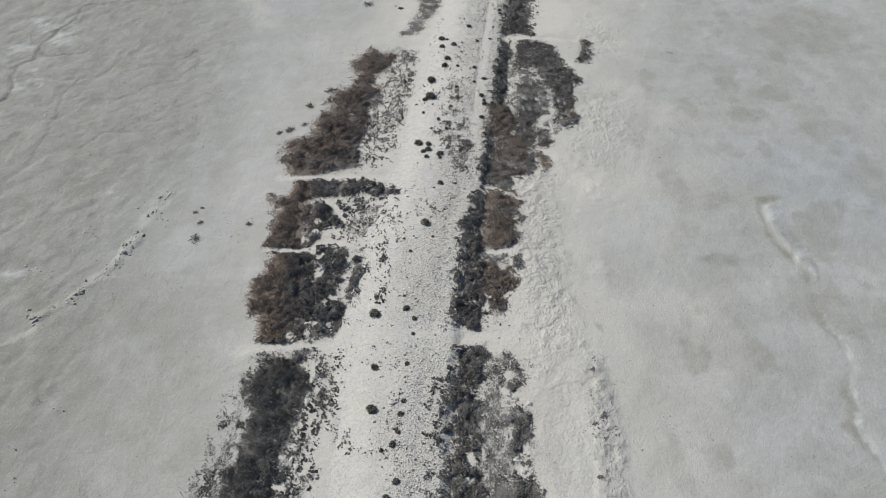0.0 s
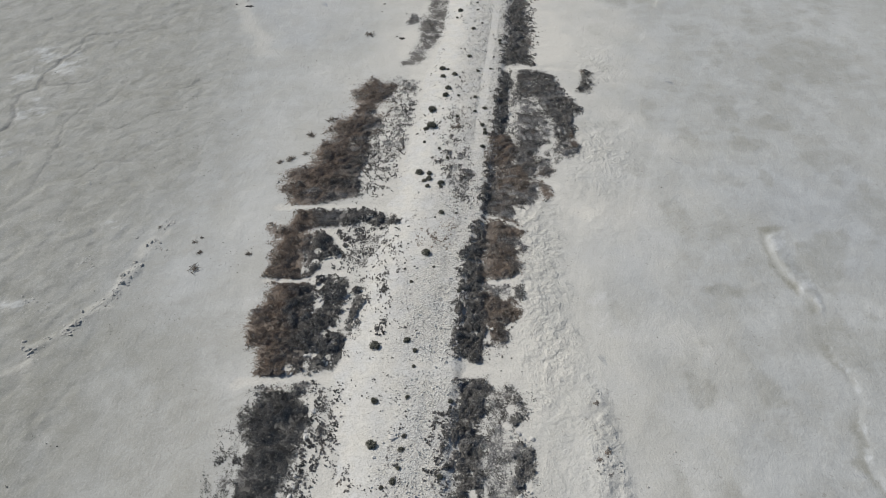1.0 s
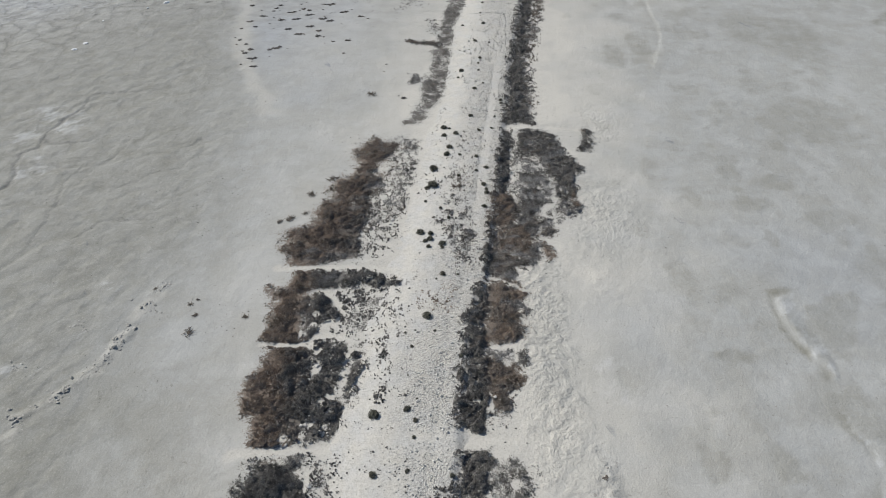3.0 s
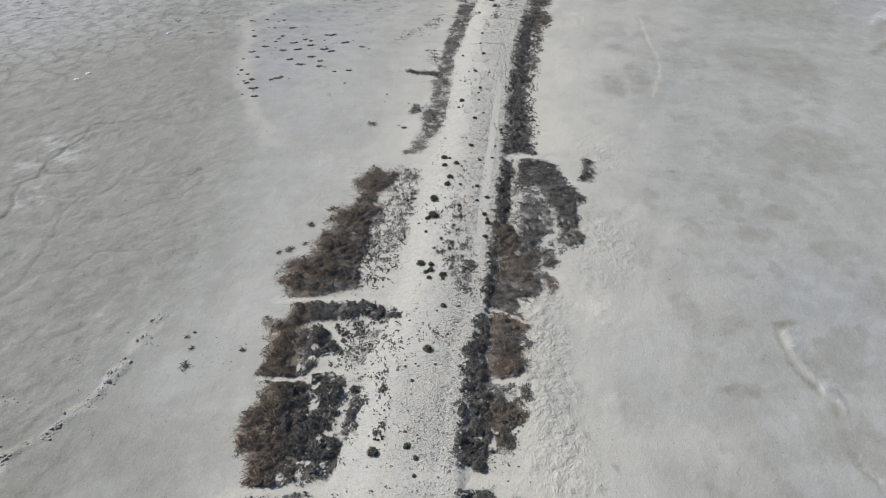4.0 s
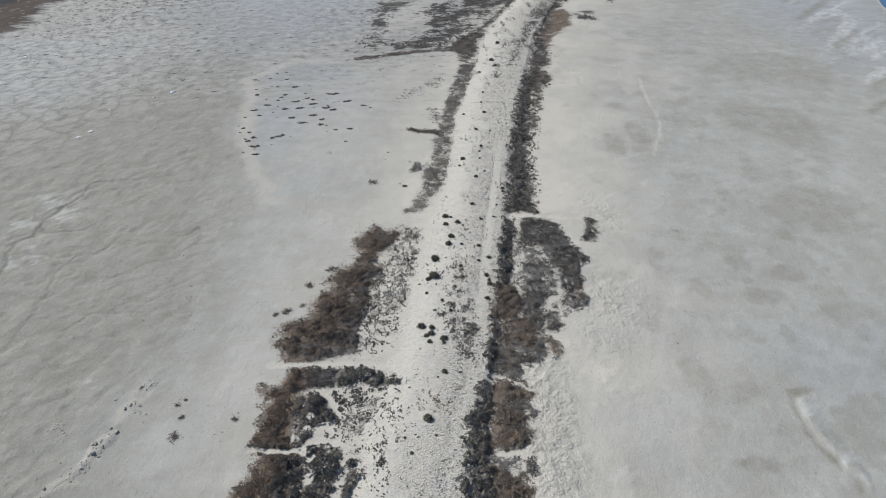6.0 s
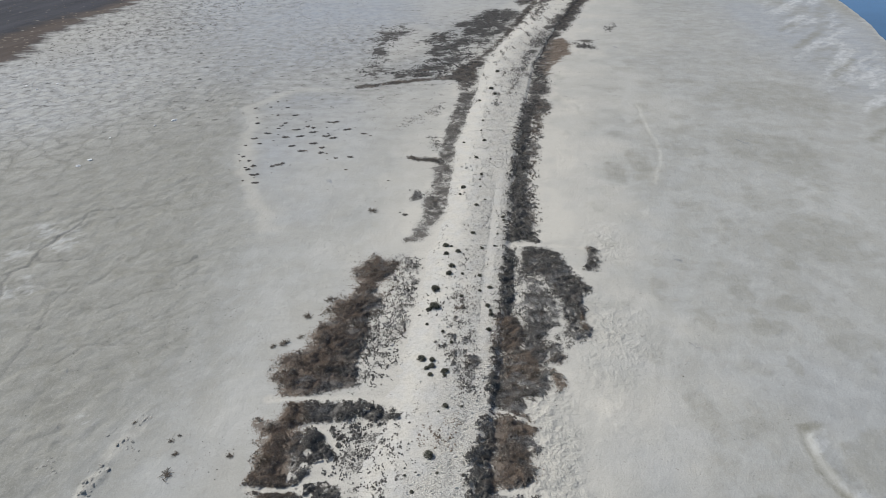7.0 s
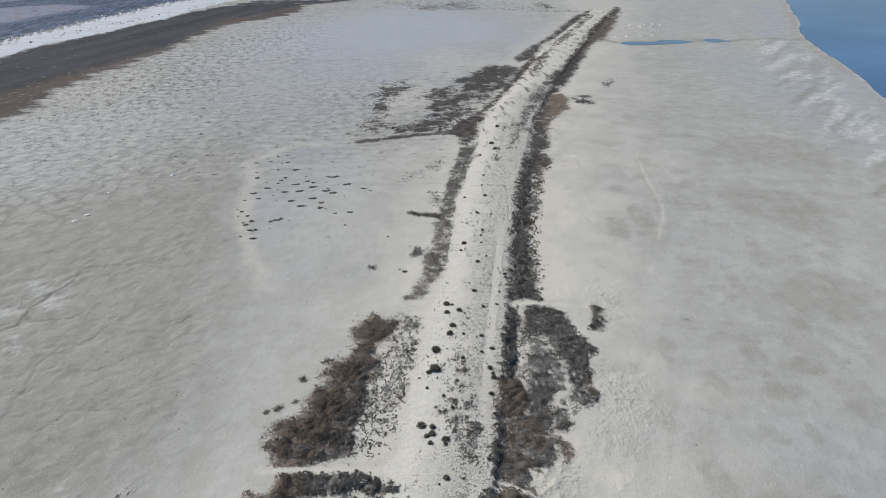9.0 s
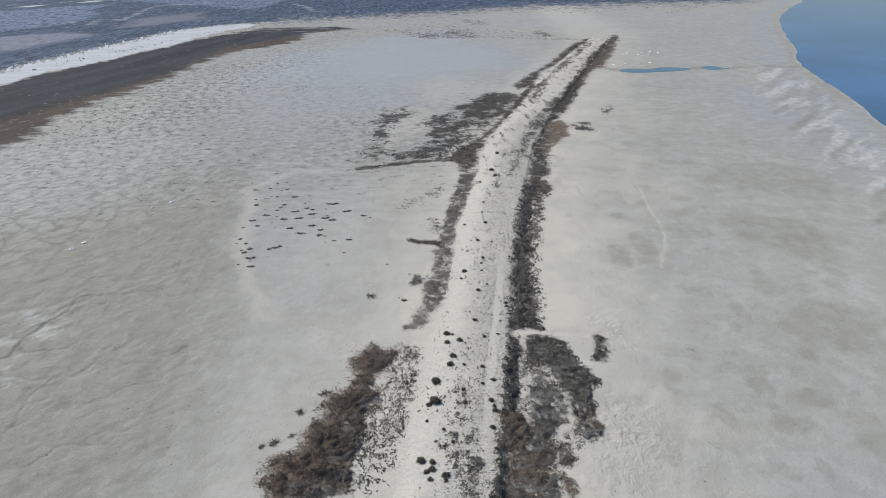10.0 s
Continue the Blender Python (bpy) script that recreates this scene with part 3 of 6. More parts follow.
def flat_height(x, y):
    near = 1 - ramp(np.hypot(x, y), 140, 300)
    z = near * (0.030 * fbm(x, y, 3.0, 11) + 0.012 * fbm(x, y, 0.9, 12, 2))
    # wind-ridged mud over the grey side
    ridged = mud_folds(x, y)
    edge = np.interp(y, (10, 30, 45, 70, 100, 130), (-33, -31, -31, -31, -36, -43))
    grey = 1 - ramp(x - edge + 4 * fbm(x, y, 14, 31, 3), -7, 6)
    z = z - grey * (0.3 + 0.7 * near) * 0.125 * (1 - ramp(ridged, 0.0, 0.45)) * (0.4 + 0.6 * value_noise(x / 9, y / 9, 22))
    z = z + grey * near * 0.075 * fbm(x, y, 2.8, 24, 4)
    # crusted hummocks beside the scrub
    rough = 0.65 * spot(x, y, 10.5, 40, 2.4, 13) + spot(x, y, 13.3, 17, 1.6, 8.5) + 0.7 * spot(x, y, 20, 59, 3.2, 6, 0.9) + 0.5 * spot(x, y, 23, 79.5, 2.6, 4, 0.9) + 0.6 * spot(x, y, 17, 48, 3, 6)
    z = z + rough * (0.15 * np.abs(fbm(x, y, 0.95, 41, 3)) + 0.01)
    for line, lift, wide in ((SCARP_SOUTH, 0.08, (0.9, 0.5)), (RIDGE_EAST, 0.10, (0.3, 0.3)), (RIDGE_NEAR, 0.07, (0.8, 0.8))):
        xw = x + 0.55 * fbm(x, y, 2.4, 101, 4)
        d = line_distance(xw, y, line)
        side = np.interp(y, [p[1] for p in reversed(line)], [p[0] for p in reversed(line)])
        w = np.interp(y, (line[-1][1], line[0][1]), wide)
        z = z + np.where(xw > side, lift * ramp(d + 0.2 * fbm(x, y, 1.0, 55, 2), 0, w) * (1 - ramp(d, 1.6 * w, 6.0)) * ramp(y, line[-1][1] - 1, line[-1][1] + 1.5) * (1 - ramp(y, line[0][1] - 2.5, line[0][1] + 0.6)), 0)
    b = box_of(x, y, TONGUE, 4)
    lip = 1 - ramp(line_distance(x[b], y[b], TONGUE[:11]), 0.5, 2.3)
    z = np.array(z, float)
    z[b] = z[b] + 0.17 * lip * ramp(inside_distance(x[b], y[b], TONGUE) + 0.12 * fbm(x[b], y[b], 0.8, 103, 3), -0.08, 0.42)
    # the crust ends in a low crumbling rim
    side = np.interp(y, [p[1] for p in reversed(RIM)], [p[0] for p in reversed(RIM)]) + 0.35 * fbm(x, y, 1.3, 56, 3)
    z = z + 0.16 * ramp(side - x, -0.05, 0.35) * (1 - ramp(side - x, 0.8, 4.5)) * (1 - ramp(y, 24.0, 27.0)) * (0.7 + 0.5 * fbm(x, y, 0.9, 57, 3))
    d = line_distance(x, y, SCAR) + 0.3 * fbm(x, y, 1.3, 51, 2)
    z = z + (1 - ramp(d, 0.05, 0.8)) * (0.03 + 0.20 * ramp(value_noise(x / 1.3, y / 1.3, 52), 0.5, 0.9) * (0.6 + 0.4 * fbm(x, y, 0.5, 54, 2)))
    z = z - 0.10 * crease_depth(x, y)
    for line in PATHS:
        z = z - 0.05 * (1 - ramp(line_distance(x, y, line), 0.2, 0.8))
    for outline, deep in ((SHORE, 0.05), (CREEK, 0.12), (INLET, 0.12)):
        xs, ys = [p[0] for p in outline], [p[1] for p in outline]
        box = (x > min(xs) - 10) & (x < max(xs) + 10) & (y > min(ys) - 10) & (y < max(ys) + 10)
        d = np.full(np.shape(x), -10.0)
        d[box] = inside_distance(x[box], y[box], outline)
        z = z - np.clip((d - (2.0 if deep < 0.1 else 1.0)) * deep, 0, 2.0)
    return z


def surface(x, y):
    x, y = np.asarray(x, float), np.asarray(y, float)
    return np.maximum(flat_height(x, y), road_height(x, y) + 0.02 * fbm(x, y, 1.2, 71, 2) - 0.02)


# ---- scrub patches: outline, tufts per square metre, tuft radius, height, cover, edge, material ----
PATCHES = [
    ("dense dark low scrub beside the sandy track", DARK, 58, 0.095, 0.22, 1.0, 1.6,
     [(-16.5, 26.2), (-12.5, 26.7), (-12.2, 25.5), (-12.1, 22.1), (-12.3, 19.7), (-13.2, 17.5), (-13.9, 15.5), (-14.3, 5), (-18.0, 5), (-17.6, 14), (-17.4, 17.6), (-17.0, 20.1), (-16.7, 23.9)]),
    ("thin fringe of grey scrub on pale mud", (0.1, 0.3), 220, 0.055, 0.12, 0.48, 2.6,
     [(-16.8, 25), (-16.5, 20), (-18, 14), (-19, 8), (-21.5, 8), (-20.5, 14), (-19.3, 19), (-18.2, 23)]),
    ("broken dark scrub with bare salt between the tufts", DARK, 36, 0.12, 0.24, 0.54, 0.6,
     [(-12.4, 26.5), (-9.6, 26.4), (-9.3, 22.0), (-9.5, 18.9), (-10.9, 16.9), (-11.0, 5), (-14.4, 5), (-13.1, 17.5), (-12.2, 22.1)]),
    ("brown dry scrub at the edge of the mud flat", BROWN, 46, 0.12, 0.28, 0.97, 1.7,
     [(-17.4, 27.7), (-17.9, 29), (-18.0, 32.7), (-18.5, 34.8), (-17.7, 37.6), (-16.6, 38.9), (-14.4, 38.9), (-14.6, 33), (-14.6, 27.9)]),
    ("small dark tufts dotted over the sandy track", DARK, 9, 0.10, 0.18, 0.24, 1.0,
     [(-9.6, 42), (-3, 43.5), (-2.6, 31), (-4.5, 23), (-8.8, 23), (-9.3, 30)]),
    ("tall rust-brown scrub on the open flat", (1.0, 0.15), 38, 0.15, 0.3, 0.96, 3.0,
     [(-17.9, 51.3), (-18.6, 53.2), (-17.3, 54.5), (-18.0, 56.7), (-15.3, 57.9), (-15.9, 62.0), (-13.9, 64.3), (-12.1, 68.5), (-11.0, 73.1), (-9.0, 77.0), (-7.1, 75.6), (-7.4, 70.9), (-9.4, 66.5), (-11.0, 61), (-12.5, 55), (-13.5, 51.0)]),
    ("dark scrub thicket beside brown growth", (0.3, 0.15), 40, 0.14, 0.26, 0.93, 1.0,
     [(-14.0, 51.0), (-11.2, 51.3), (-10.0, 52.5), (-9.8, 56.5), (-9.4, 60.7), (-9.4, 66.5), (-11.0, 64), (-11.6, 60), (-13.0, 55)]),
    ("sparse charcoal scrub on salt crust", (0.15, 0.65), 48, 0.088, 0.18, 0.56, 1.0,
     [(-6.7, 77.3), (-3.4, 77.2), (-3.3, 72.8), (-4.3, 66.3), (-4.9, 60.5), (-6.4, 58.4), (-7.5, 57), (-9.6, 57), (-9.4, 60.7), (-9.0, 66.5), (-7.0, 70.9)]),
    ("thin dark scrub around a bare salt patch", DARK, 36, 0.1, 0.20, 0.4, 0.8,
     [(-9.6, 57), (-6.5, 58), (-5.6, 57.5), (-5.4, 55.2), (-6.3, 52.5), (-8.0, 51.2), (-9.8, 51.6)]),
    ("rough dark scrub strip along the causeway", (0.15, 0.12), 20, 0.14, 0.24, 0.64, 0.8,
     [(-5.5, 80.9), (-3.3, 87.7), (-2.5, 94.6), (-1.1, 104.5), (0.4, 116.4), (1.3, 124.8), (3.0, 134.2), (5.2, 145), (9.1, 148.5), (6.4, 132.3), (4.3, 123.2), (3.0, 116.3), (1.9, 104.4), (1.2, 94.4), (0.4, 88.3), (-3.2, 81.5)]),
    ("dark scrub band along the causeway", DARK, 34, 0.14, 0.36, 0.84, 0.8,
     [(9.0, 80.4), (10.0, 87.1), (11.5, 97.7), (14.2, 115.7), (18.3, 136.7), (20.6, 136.7), (17.0, 116), (14.4, 98), (13.7, 88), (13.6, 80.6)]),
    ("brown scrub fringe beside the dark band", (0.4, 0.2), 26, 0.15, 0.28, 0.58, 1.2,
     [(13.0, 80.6), (13.9, 80.6), (14.6, 86), (15.4, 93.8), (17.2, 105.9), (20.0, 120.9), (23.8, 136.4), (20.0, 136.7), (16.6, 116), (14.1, 98), (13.3, 88)]),
    ("dark scrub along the far causeway foot", (0.15, 0.15), 12, 0.26, 0.42, 0.92, 1.4,
     [(18.1, 131.2), (21.6, 146.6), (24.7, 165.4), (30.5, 185.6), (38.5, 210.3), (48.5, 241.4), (53.3, 241), (45.8, 217), (39.3, 200.1), (33.2, 188.2), (29, 169.9), (27.5, 160.7), (26.7, 150.2), (24.3, 143.7), (21.3, 131)]),
    ("dark rounded lobe of scrub on the flat", (0.25, 0.2), 14, 0.24, 0.36, 0.9, 0.8,
     [(20.6, 139.4), (23.8, 140.1), (24.6, 136.6), (23.7, 133.3), (21.3, 131), (19.8, 132.7)]),
    ("rust-brown scrub spread on the flat", BROWN, 12, 0.26, 0.4, 0.92, 1.4,
     [(32.2, 186.9), (36.4, 190.9), (37.5, 183.6), (35.3, 175.7), (30.6, 167.3), (27, 157.4), (26.5, 160.7), (28.7, 171.1)]),
    ("thin dark tussocks on pale mud", (0.1, 0.3), 8, 0.26, 0.32, 0.5, 1.6,
     [(37.6, 186.5), (43.3, 187.5), (43.8, 180.4), (40.9, 179.3), (38.1, 180.8)]),
    ("small dark crescent of tufts on pale mud", (0.1, 0.3), 6, 0.24, 0.3, 0.5, 1.2,
     [(51.4, 202.4), (55.5, 207.1), (54.3, 200.5), (50.7, 196)]),
    ("dark scrub along the distant causeway", (0.3, 0.25), 5, 0.36, 0.55, 0.82, 1.8,
     [(37.8, 206.1), (44.3, 227.7), (53.1, 253.8), (66.5, 292.2), (80.3, 326.8), (95.2, 360.3), (97.9, 360), (88.7, 329.8), (67.8, 273.7), (61.2, 263.3), (51.3, 235.4), (46.3, 219.7), (40.9, 209.3)]),
    ("brown scrub at the end of the causeway", (0.8, 0.2), 5, 0.34, 0.5, 0.7, 2,
     [(64.5, 268), (76, 302), (84.5, 325), (88, 329), (78, 296), (68, 272)]),
    ("dark scrub along the far causeway side", (0.2, 0.3), 6, 0.34, 0.5, 0.78, 1.8,
     [(27.6, 239.9), (35.7, 258.1), (47.7, 281.8), (60.2, 313.8), (69.6, 336.4), (81, 352.7), (76.8, 339.8), (65, 313.2), (56.4, 293.4), (49.4, 278.6), (41.9, 265.3), (37, 245.8), (29.6, 233.2)]),
    ("row of dark tufts along the far track", (0.2, 0.5), 8, 0.28, 0.36, 0.72, 1.2,
     [(15.5, 143.3), (19.6, 161.2), (23.6, 176.5), (27, 188.7), (33.2, 203.8), (40.3, 221.3), (41.4, 217.3), (35.7, 198.7), (30.3, 184.2), (25.8, 173.8), (21.9, 159.9), (18, 145.9), (16.6, 142.3)]),
    ("grey tuft patch on the far track", (0.2, 0.5), 8, 0.24, 0.3, 0.5, 0.8,
     [(12.5, 145.3), (14.3, 144.3), (12.9, 134.7), (12.1, 135.6)]),
    ("thin dark tufts on the far track", (0.3, 0.4), 4, 0.3, 0.34, 0.5, 1.4,
     [(31.3, 222), (37.9, 242.4), (46, 266), (54, 284), (64, 308), (75, 334), (78, 333), (67, 306), (57, 281), (48.5, 262), (40.8, 242.2), (34.4, 218), (30.3, 207.5)]),
    ("brown and black scrub at the causeway foot", (0.28, 0.12), 13, 0.24, 0.36, 0.92, 1.2,
     [(2, 156.9), (4.9, 164.4), (11.2, 174.8), (15.2, 183.9), (21.1, 201.5), (27.7, 222.3), (35, 242.7), (36.9, 242.5), (31.6, 224), (23.6, 201.3), (18, 185.1), (12.2, 173.5), (10.4, 161.8), (9.2, 153.3), (6.9, 146.6), (4.7, 147.7), (4.6, 152.6)]),
    ("dark purplish scrub spread over pale mud", (0.05, 0.12), 14, 0.22, 0.3, 0.66, 2.6,
     [(4.7, 211.3), (10.1, 214.4), (16.2, 227.3), (24, 230.7), (28.5, 225.4), (21.3, 203.1), (14.9, 185.3), (11.6, 181.4), (8.8, 187.2), (6.9, 199.4)]),
    ("thin grey scrub drifting over pale mud", (0.05, 0.15), 12, 0.22, 0.26, 0.5, 3.0,
     [(-1.4, 200), (4.5, 202.8), (8.8, 187.2), (10.7, 178.8), (4.9, 164.4), (0.8, 167), (-2.1, 175.8), (-0.6, 185), (-3.7, 189.5)]),
    ("black streak of scrub on pale mud", (0.1, 0.15), 12, 0.24, 0.28, 0.56, 2.2,
     [(-13.4, 161.6), (-7.6, 163.4), (-2.1, 173.3), (1.5, 168.1), (4.2, 164.4), (2, 158.4), (-3.4, 157.4), (-10.1, 156.6)]),
    ("scattered tussocks on pale flat", (0.1, 0.3), 9, 0.24, 0.24, 0.34, 3.0,
     [(-20, 158.3), (-16.8, 156), (-13.8, 161.1), (-14.7, 175.4), (-13, 191.7), (-8.1, 203.8), (-10, 210.1), (-17.7, 207.9), (-19.8, 192.2), (-18.2, 173.1), (-19.7, 166)]),
    ("thin dark line of scrub on the flat", (0.35, 0.2), 18, 0.22, 0.3, 0.9, 0.6,
     [(-21.3, 151.6), (-16.5, 152.5), (-10.1, 155.4), (-3.4, 156.2), (1.3, 158), (4.6, 154.4), (2, 155.4), (-3.4, 154.3), (-9.9, 152.7), (-16.3, 150.1), (-19.5, 149.9)]),
    ("narrow hedge-like strip of brown scrub", (0.4, 0.1), 30, 0.18, 0.34, 0.95, 0.5, [(-6.1, 111.2), (-0.3, 109.1), (-0.3, 107.6), (-6.1, 109.8)]),
    ("rounded patch of grey scrub on the flat", GREY, 26, 0.17, 0.30, 0.75, 0.6, [(-5.1, 97.2), (-3.6, 97.2), (-3.3, 94.2), (-4.6, 93.6)]),
    ("thin drift of dark litter and twigs", GREY, 14, 0.14, 0.16, 0.34, 1.5, [(-9.5, 125), (-2.5, 136), (0.5, 139), (1.0, 134), (-4.5, 126)]),
    ("thin drift of dark tufts near the causeway", GREY, 20, 0.14, 0.18, 0.40, 0.8, [(-2.3, 120), (-0.6, 120), (-0.2, 113), (-1.6, 113)]),
    ("dark tufts dotted over the stony track", DARK, 14, 0.11, 0.20, 0.24, 1.0,
     [(-3.0, 63), (4.5, 64), (7.0, 78), (-1, 78)]),
    ("sparse tufts over the stony track", GREY, 30, 0.12, 0.18, 0.48, 1.5, [(-0.5, 63), (3.0, 63), (3.8, 56), (3.3, 50), (1.0, 50), (0.0, 56)]),
    ("brown tuft patch on the track", BROWN, 34, 0.12, 0.16, 0.55, 0.6, [(1.5, 67), (3.0, 67), (2.8, 64.2), (1.6, 64.2)]),
    ("sparse reddish tufts on the stony track", BROWN, 30, 0.11, 0.13, 0.34, 1.2, [(-2.6, 47.2), (0.8, 47.5), (1.0, 43.5), (-2.6, 43.5)]),
    ("thin line of dark tufts on sand", DARK, 26, 0.11, 0.16, 0.42, 0.5, [(-9.6, 18.6), (-8.8, 18.6), (-6, 17.3), (-4.9, 17), (-5, 16.4), (-8, 17)]),
    ("row of dark tufts where sand meets gravel", DARK, 22, 0.12, 0.2, 0.40, 0.5, [(-4.6, 23), (-3.6, 23), (-3.5, 17), (-4.5, 17)]),
    ("dark tufts along the gravel edge", DARK, 34, 0.13, 0.24, 0.55, 0.5, [(-0.7, 23.5), (0.4, 23.5), (-0.3, 18), (-0.8, 5), (-2.2, 5), (-1.6, 16)]),
    ("charcoal scrub thinning into white crust", DARK, 44, 0.13, 0.3, 0.86, 0.5,
     [(-15.7, 39.3), (-13.6, 38.3), (-13.0, 34.7), (-12.4, 31.9), (-12.5, 30.5), (-13.0, 28.0), (-15.1, 27.7), (-15.5, 30.6), (-15.9, 34.8)]),
    ("black scrub clumps broken by white crust", DARK, 44, 0.14, 0.3, 0.76, 0.4,
     [(-13.8, 39.2), (-12.7, 39.5), (-10.3, 39.1), (-9.7, 37.4), (-10.2, 36.1), (-10.5, 34.6), (-9.9, 31.8), (-9.5, 29.8), (-10.4, 28.5), (-12.5, 28.1), (-12.9, 30.5), (-12.7, 33.3), (-13.1, 35.4)]),
    ("upright row of dark tufts on the track", DARK, 34, 0.14, 0.26, 0.62, 0.4,
     [(-8.9, 37.9), (-8.1, 38.1), (-7.9, 35.1), (-8.3, 33.7), (-8.1, 33.1), (-9.1, 31.8), (-9.6, 32.5), (-9.4, 34.6)]),
    ("narrow row of dark tufts on the track", DARK, 32, 0.13, 0.26, 0.55, 0.4,
     [(-6.6, 39.0), (-5.5, 38.2), (-5.1, 36.7), (-5.7, 34.5), (-5.9, 31.4), (-6.4, 31.2), (-6.6, 34.5), (-6.3, 36.0)]),
    ("brown dry scrub beside a bare path", BROWN, 46, 0.12, 0.28, 0.98, 1.6,
     [(-14.9, 50.4), (-16.5, 49.8), (-17.6, 47.5), (-18.7, 46.9), (-18.8, 43.9), (-18.2, 42.6), (-17.6, 39.4), (-16.8, 38.9), (-15.0, 39.0), (-14.9, 42.5), (-14.9, 46.9), (-14.4, 48.8)]),
    ("ash-grey scrub between paths", (0.1, 0.35), 44, 0.12, 0.24, 0.86, 0.6,
     [(-14.8, 50.1), (-11.7, 49.2), (-11.5, 46.8), (-13.4, 46.6), (-14.8, 46.9), (-14.2, 39.3), (-15.3, 39.0), (-15.2, 42.6), (-14.9, 46.9)]),
    ("black scrub band along a bare path", DARK, 42, 0.14, 0.28, 0.64, 0.4,
     [(-11.7, 49.5), (-9.2, 49.7), (-7.1, 49.0), (-5.1, 47.8), (-4.7, 46.8), (-6.5, 46.7), (-8.4, 47.4), (-11.6, 46.6)]),
    ("black scrub wedge with white stones", DARK, 42, 0.14, 0.28, 0.78, 0.3,
     [(-14.3, 46.2), (-13.5, 46.6), (-12.1, 45.2), (-11.1, 43.1), (-11.5, 42.4), (-12.7, 42.1), (-13.6, 40.0), (-14.2, 39.2), (-14.4, 42.5)]),
    ("broken black tufts beside a bare path", DARK, 40, 0.13, 0.24, 0.58, 0.4,
     [(-11.8, 45.9), (-9.0, 46.4), (-8.4, 44.8), (-10.7, 43.8)]),
    ("thin scattered tufts on the sandy track", DARK, 30, 0.12, 0.18, 0.44, 0.8,
     [(-9.2, 46.0), (-5.1, 44.4), (-5.7, 42.9), (-8.7, 42.2), (-10.9, 39.2), (-13.3, 39.1), (-10.9, 42.0)]),
    ("small tufts dotted over trampled sand", DARK, 22, 0.11, 0.16, 0.32, 1.2,
     [(-11.6, 46.8), (-4.3, 47.5), (-3.5, 40.6), (-5.5, 38.2), (-10.8, 38.4)]),
    ("dense charcoal scrub at the causeway foot", DARK, 46, 0.12, 0.26, 0.8, 0.5,
     [(0.9, 26.8), (2.3, 27.0), (4.1, 27.1), (4.1, 25.1), (3.3, 22.3), (2.7, 19.6), (2.9, 16.7), (2.6, 12.9), (2.2, 8.9), (-0.9, 8.9), (-0.5, 14.8), (0.5, 16.7), (-0.3, 18.7), (-0.3, 20.8), (0.6, 22.4)]),
    ("pale grey flattened scrub", (0.0, 1.3), 60, 0.1, 0.14, 1.0, 0.7,
     [(4.0, 25.7), (5.9, 26.0), (6.0, 23.9), (5.5, 21.7), (5.4, 17.6), (4.8, 12.9), (4.3, 8.8), (2.4, 8.9), (2.7, 12.9), (3.0, 16.6), (2.9, 19.6), (3.4, 22.3)]),
    ("broken dark scrub with white crust", DARK, 38, 0.12, 0.22, 0.72, 0.5,
     [(5.9, 25.8), (7.1, 25.1), (7.1, 22.8), (5.9, 21.7), (6.9, 20.1), (7.3, 19.3), (6.9, 17.5), (7.5, 16.6), (7.1, 12.8), (6.6, 8.8), (4.6, 8.8), (5.0, 12.9), (5.4, 17.6), (5.5, 21.7)]),
    ("dark scrub strip below the stony bank", DARK, 46, 0.13, 0.28, 0.82, 0.5,
     [(4.2, 47.4), (2.8, 44.6), (1.8, 41.9), (1.9, 38.8), (1.3, 36.5), (0.8, 34.3), (0.6, 30.2), (0.8, 28.9), (3.4, 28.7), (3.8, 31.4), (3.8, 35.7), (4.2, 40.3), (5.0, 44.1), (4.9, 46.8)]),
    ("rust-brown scrub beside the dark strip", (0.75, 0.0), 46, 0.12, 0.28, 0.9, 1.0,
     [(4.6, 47.4), (6.4, 47.4), (8.1, 46.6), (8.9, 45.5), (7.9, 44.3), (7.4, 43.2), (7.7, 41.7), (8.0, 40.2), (7.1, 38.8), (4.9, 38.7), (4.1, 39.5), (4.7, 43.7)]),
    ("speckled grey scrub at the rim of brown growth", (0.3, 0.7), 44, 0.12, 0.2, 0.66, 0.5,
     [(7.8, 44.9), (8.9, 44.4), (9.3, 43.0), (8.5, 42.0), (7.5, 41.7), (7.2, 43.2)]),
    ("rust-brown scrub mat beside dark growth", (0.75, 0.0), 46, 0.12, 0.26, 0.86, 0.9,
     [(3.7, 36.6), (5.6, 36.7), (6.8, 35.8), (7.5, 34.7), (7.4, 33.6), (6.5, 33.2), (4.7, 33.4), (3.6, 33.4)]),
    ("mottled grey scrub below a faint path", (0.2, 0.8), 44, 0.11, 0.2, 0.7, 0.5,
     [(4.0, 38.3), (6.9, 38.1), (7.2, 35.7), (5.6, 36.5), (3.9, 36.4)]),
    ("small dark clump of scrub on crust", DARK, 40, 0.12, 0.24, 0.75, 0.4,
     [(7.2, 37.4), (8.0, 37.5), (7.9, 36.3), (7.2, 36.2)]),
    ("dark brown clump ringed by pale mud", (0.6, 0.0), 44, 0.12, 0.26, 0.86, 0.5,
     [(4.2, 33.1), (5.6, 32.9), (6.0, 31.4), (5.5, 30.3), (4.6, 31.1), (4.1, 32.1)]),
    ("thin scrub tapering into pale mud", (0.2, 0.3), 36, 0.11, 0.18, 0.5, 0.6,
     [(5.6, 33.1), (6.5, 32.4), (6.3, 30.8), (5.4, 29.7), (3.9, 28.9), (3.4, 28.7), (3.6, 31.1), (4.7, 30.9)]),
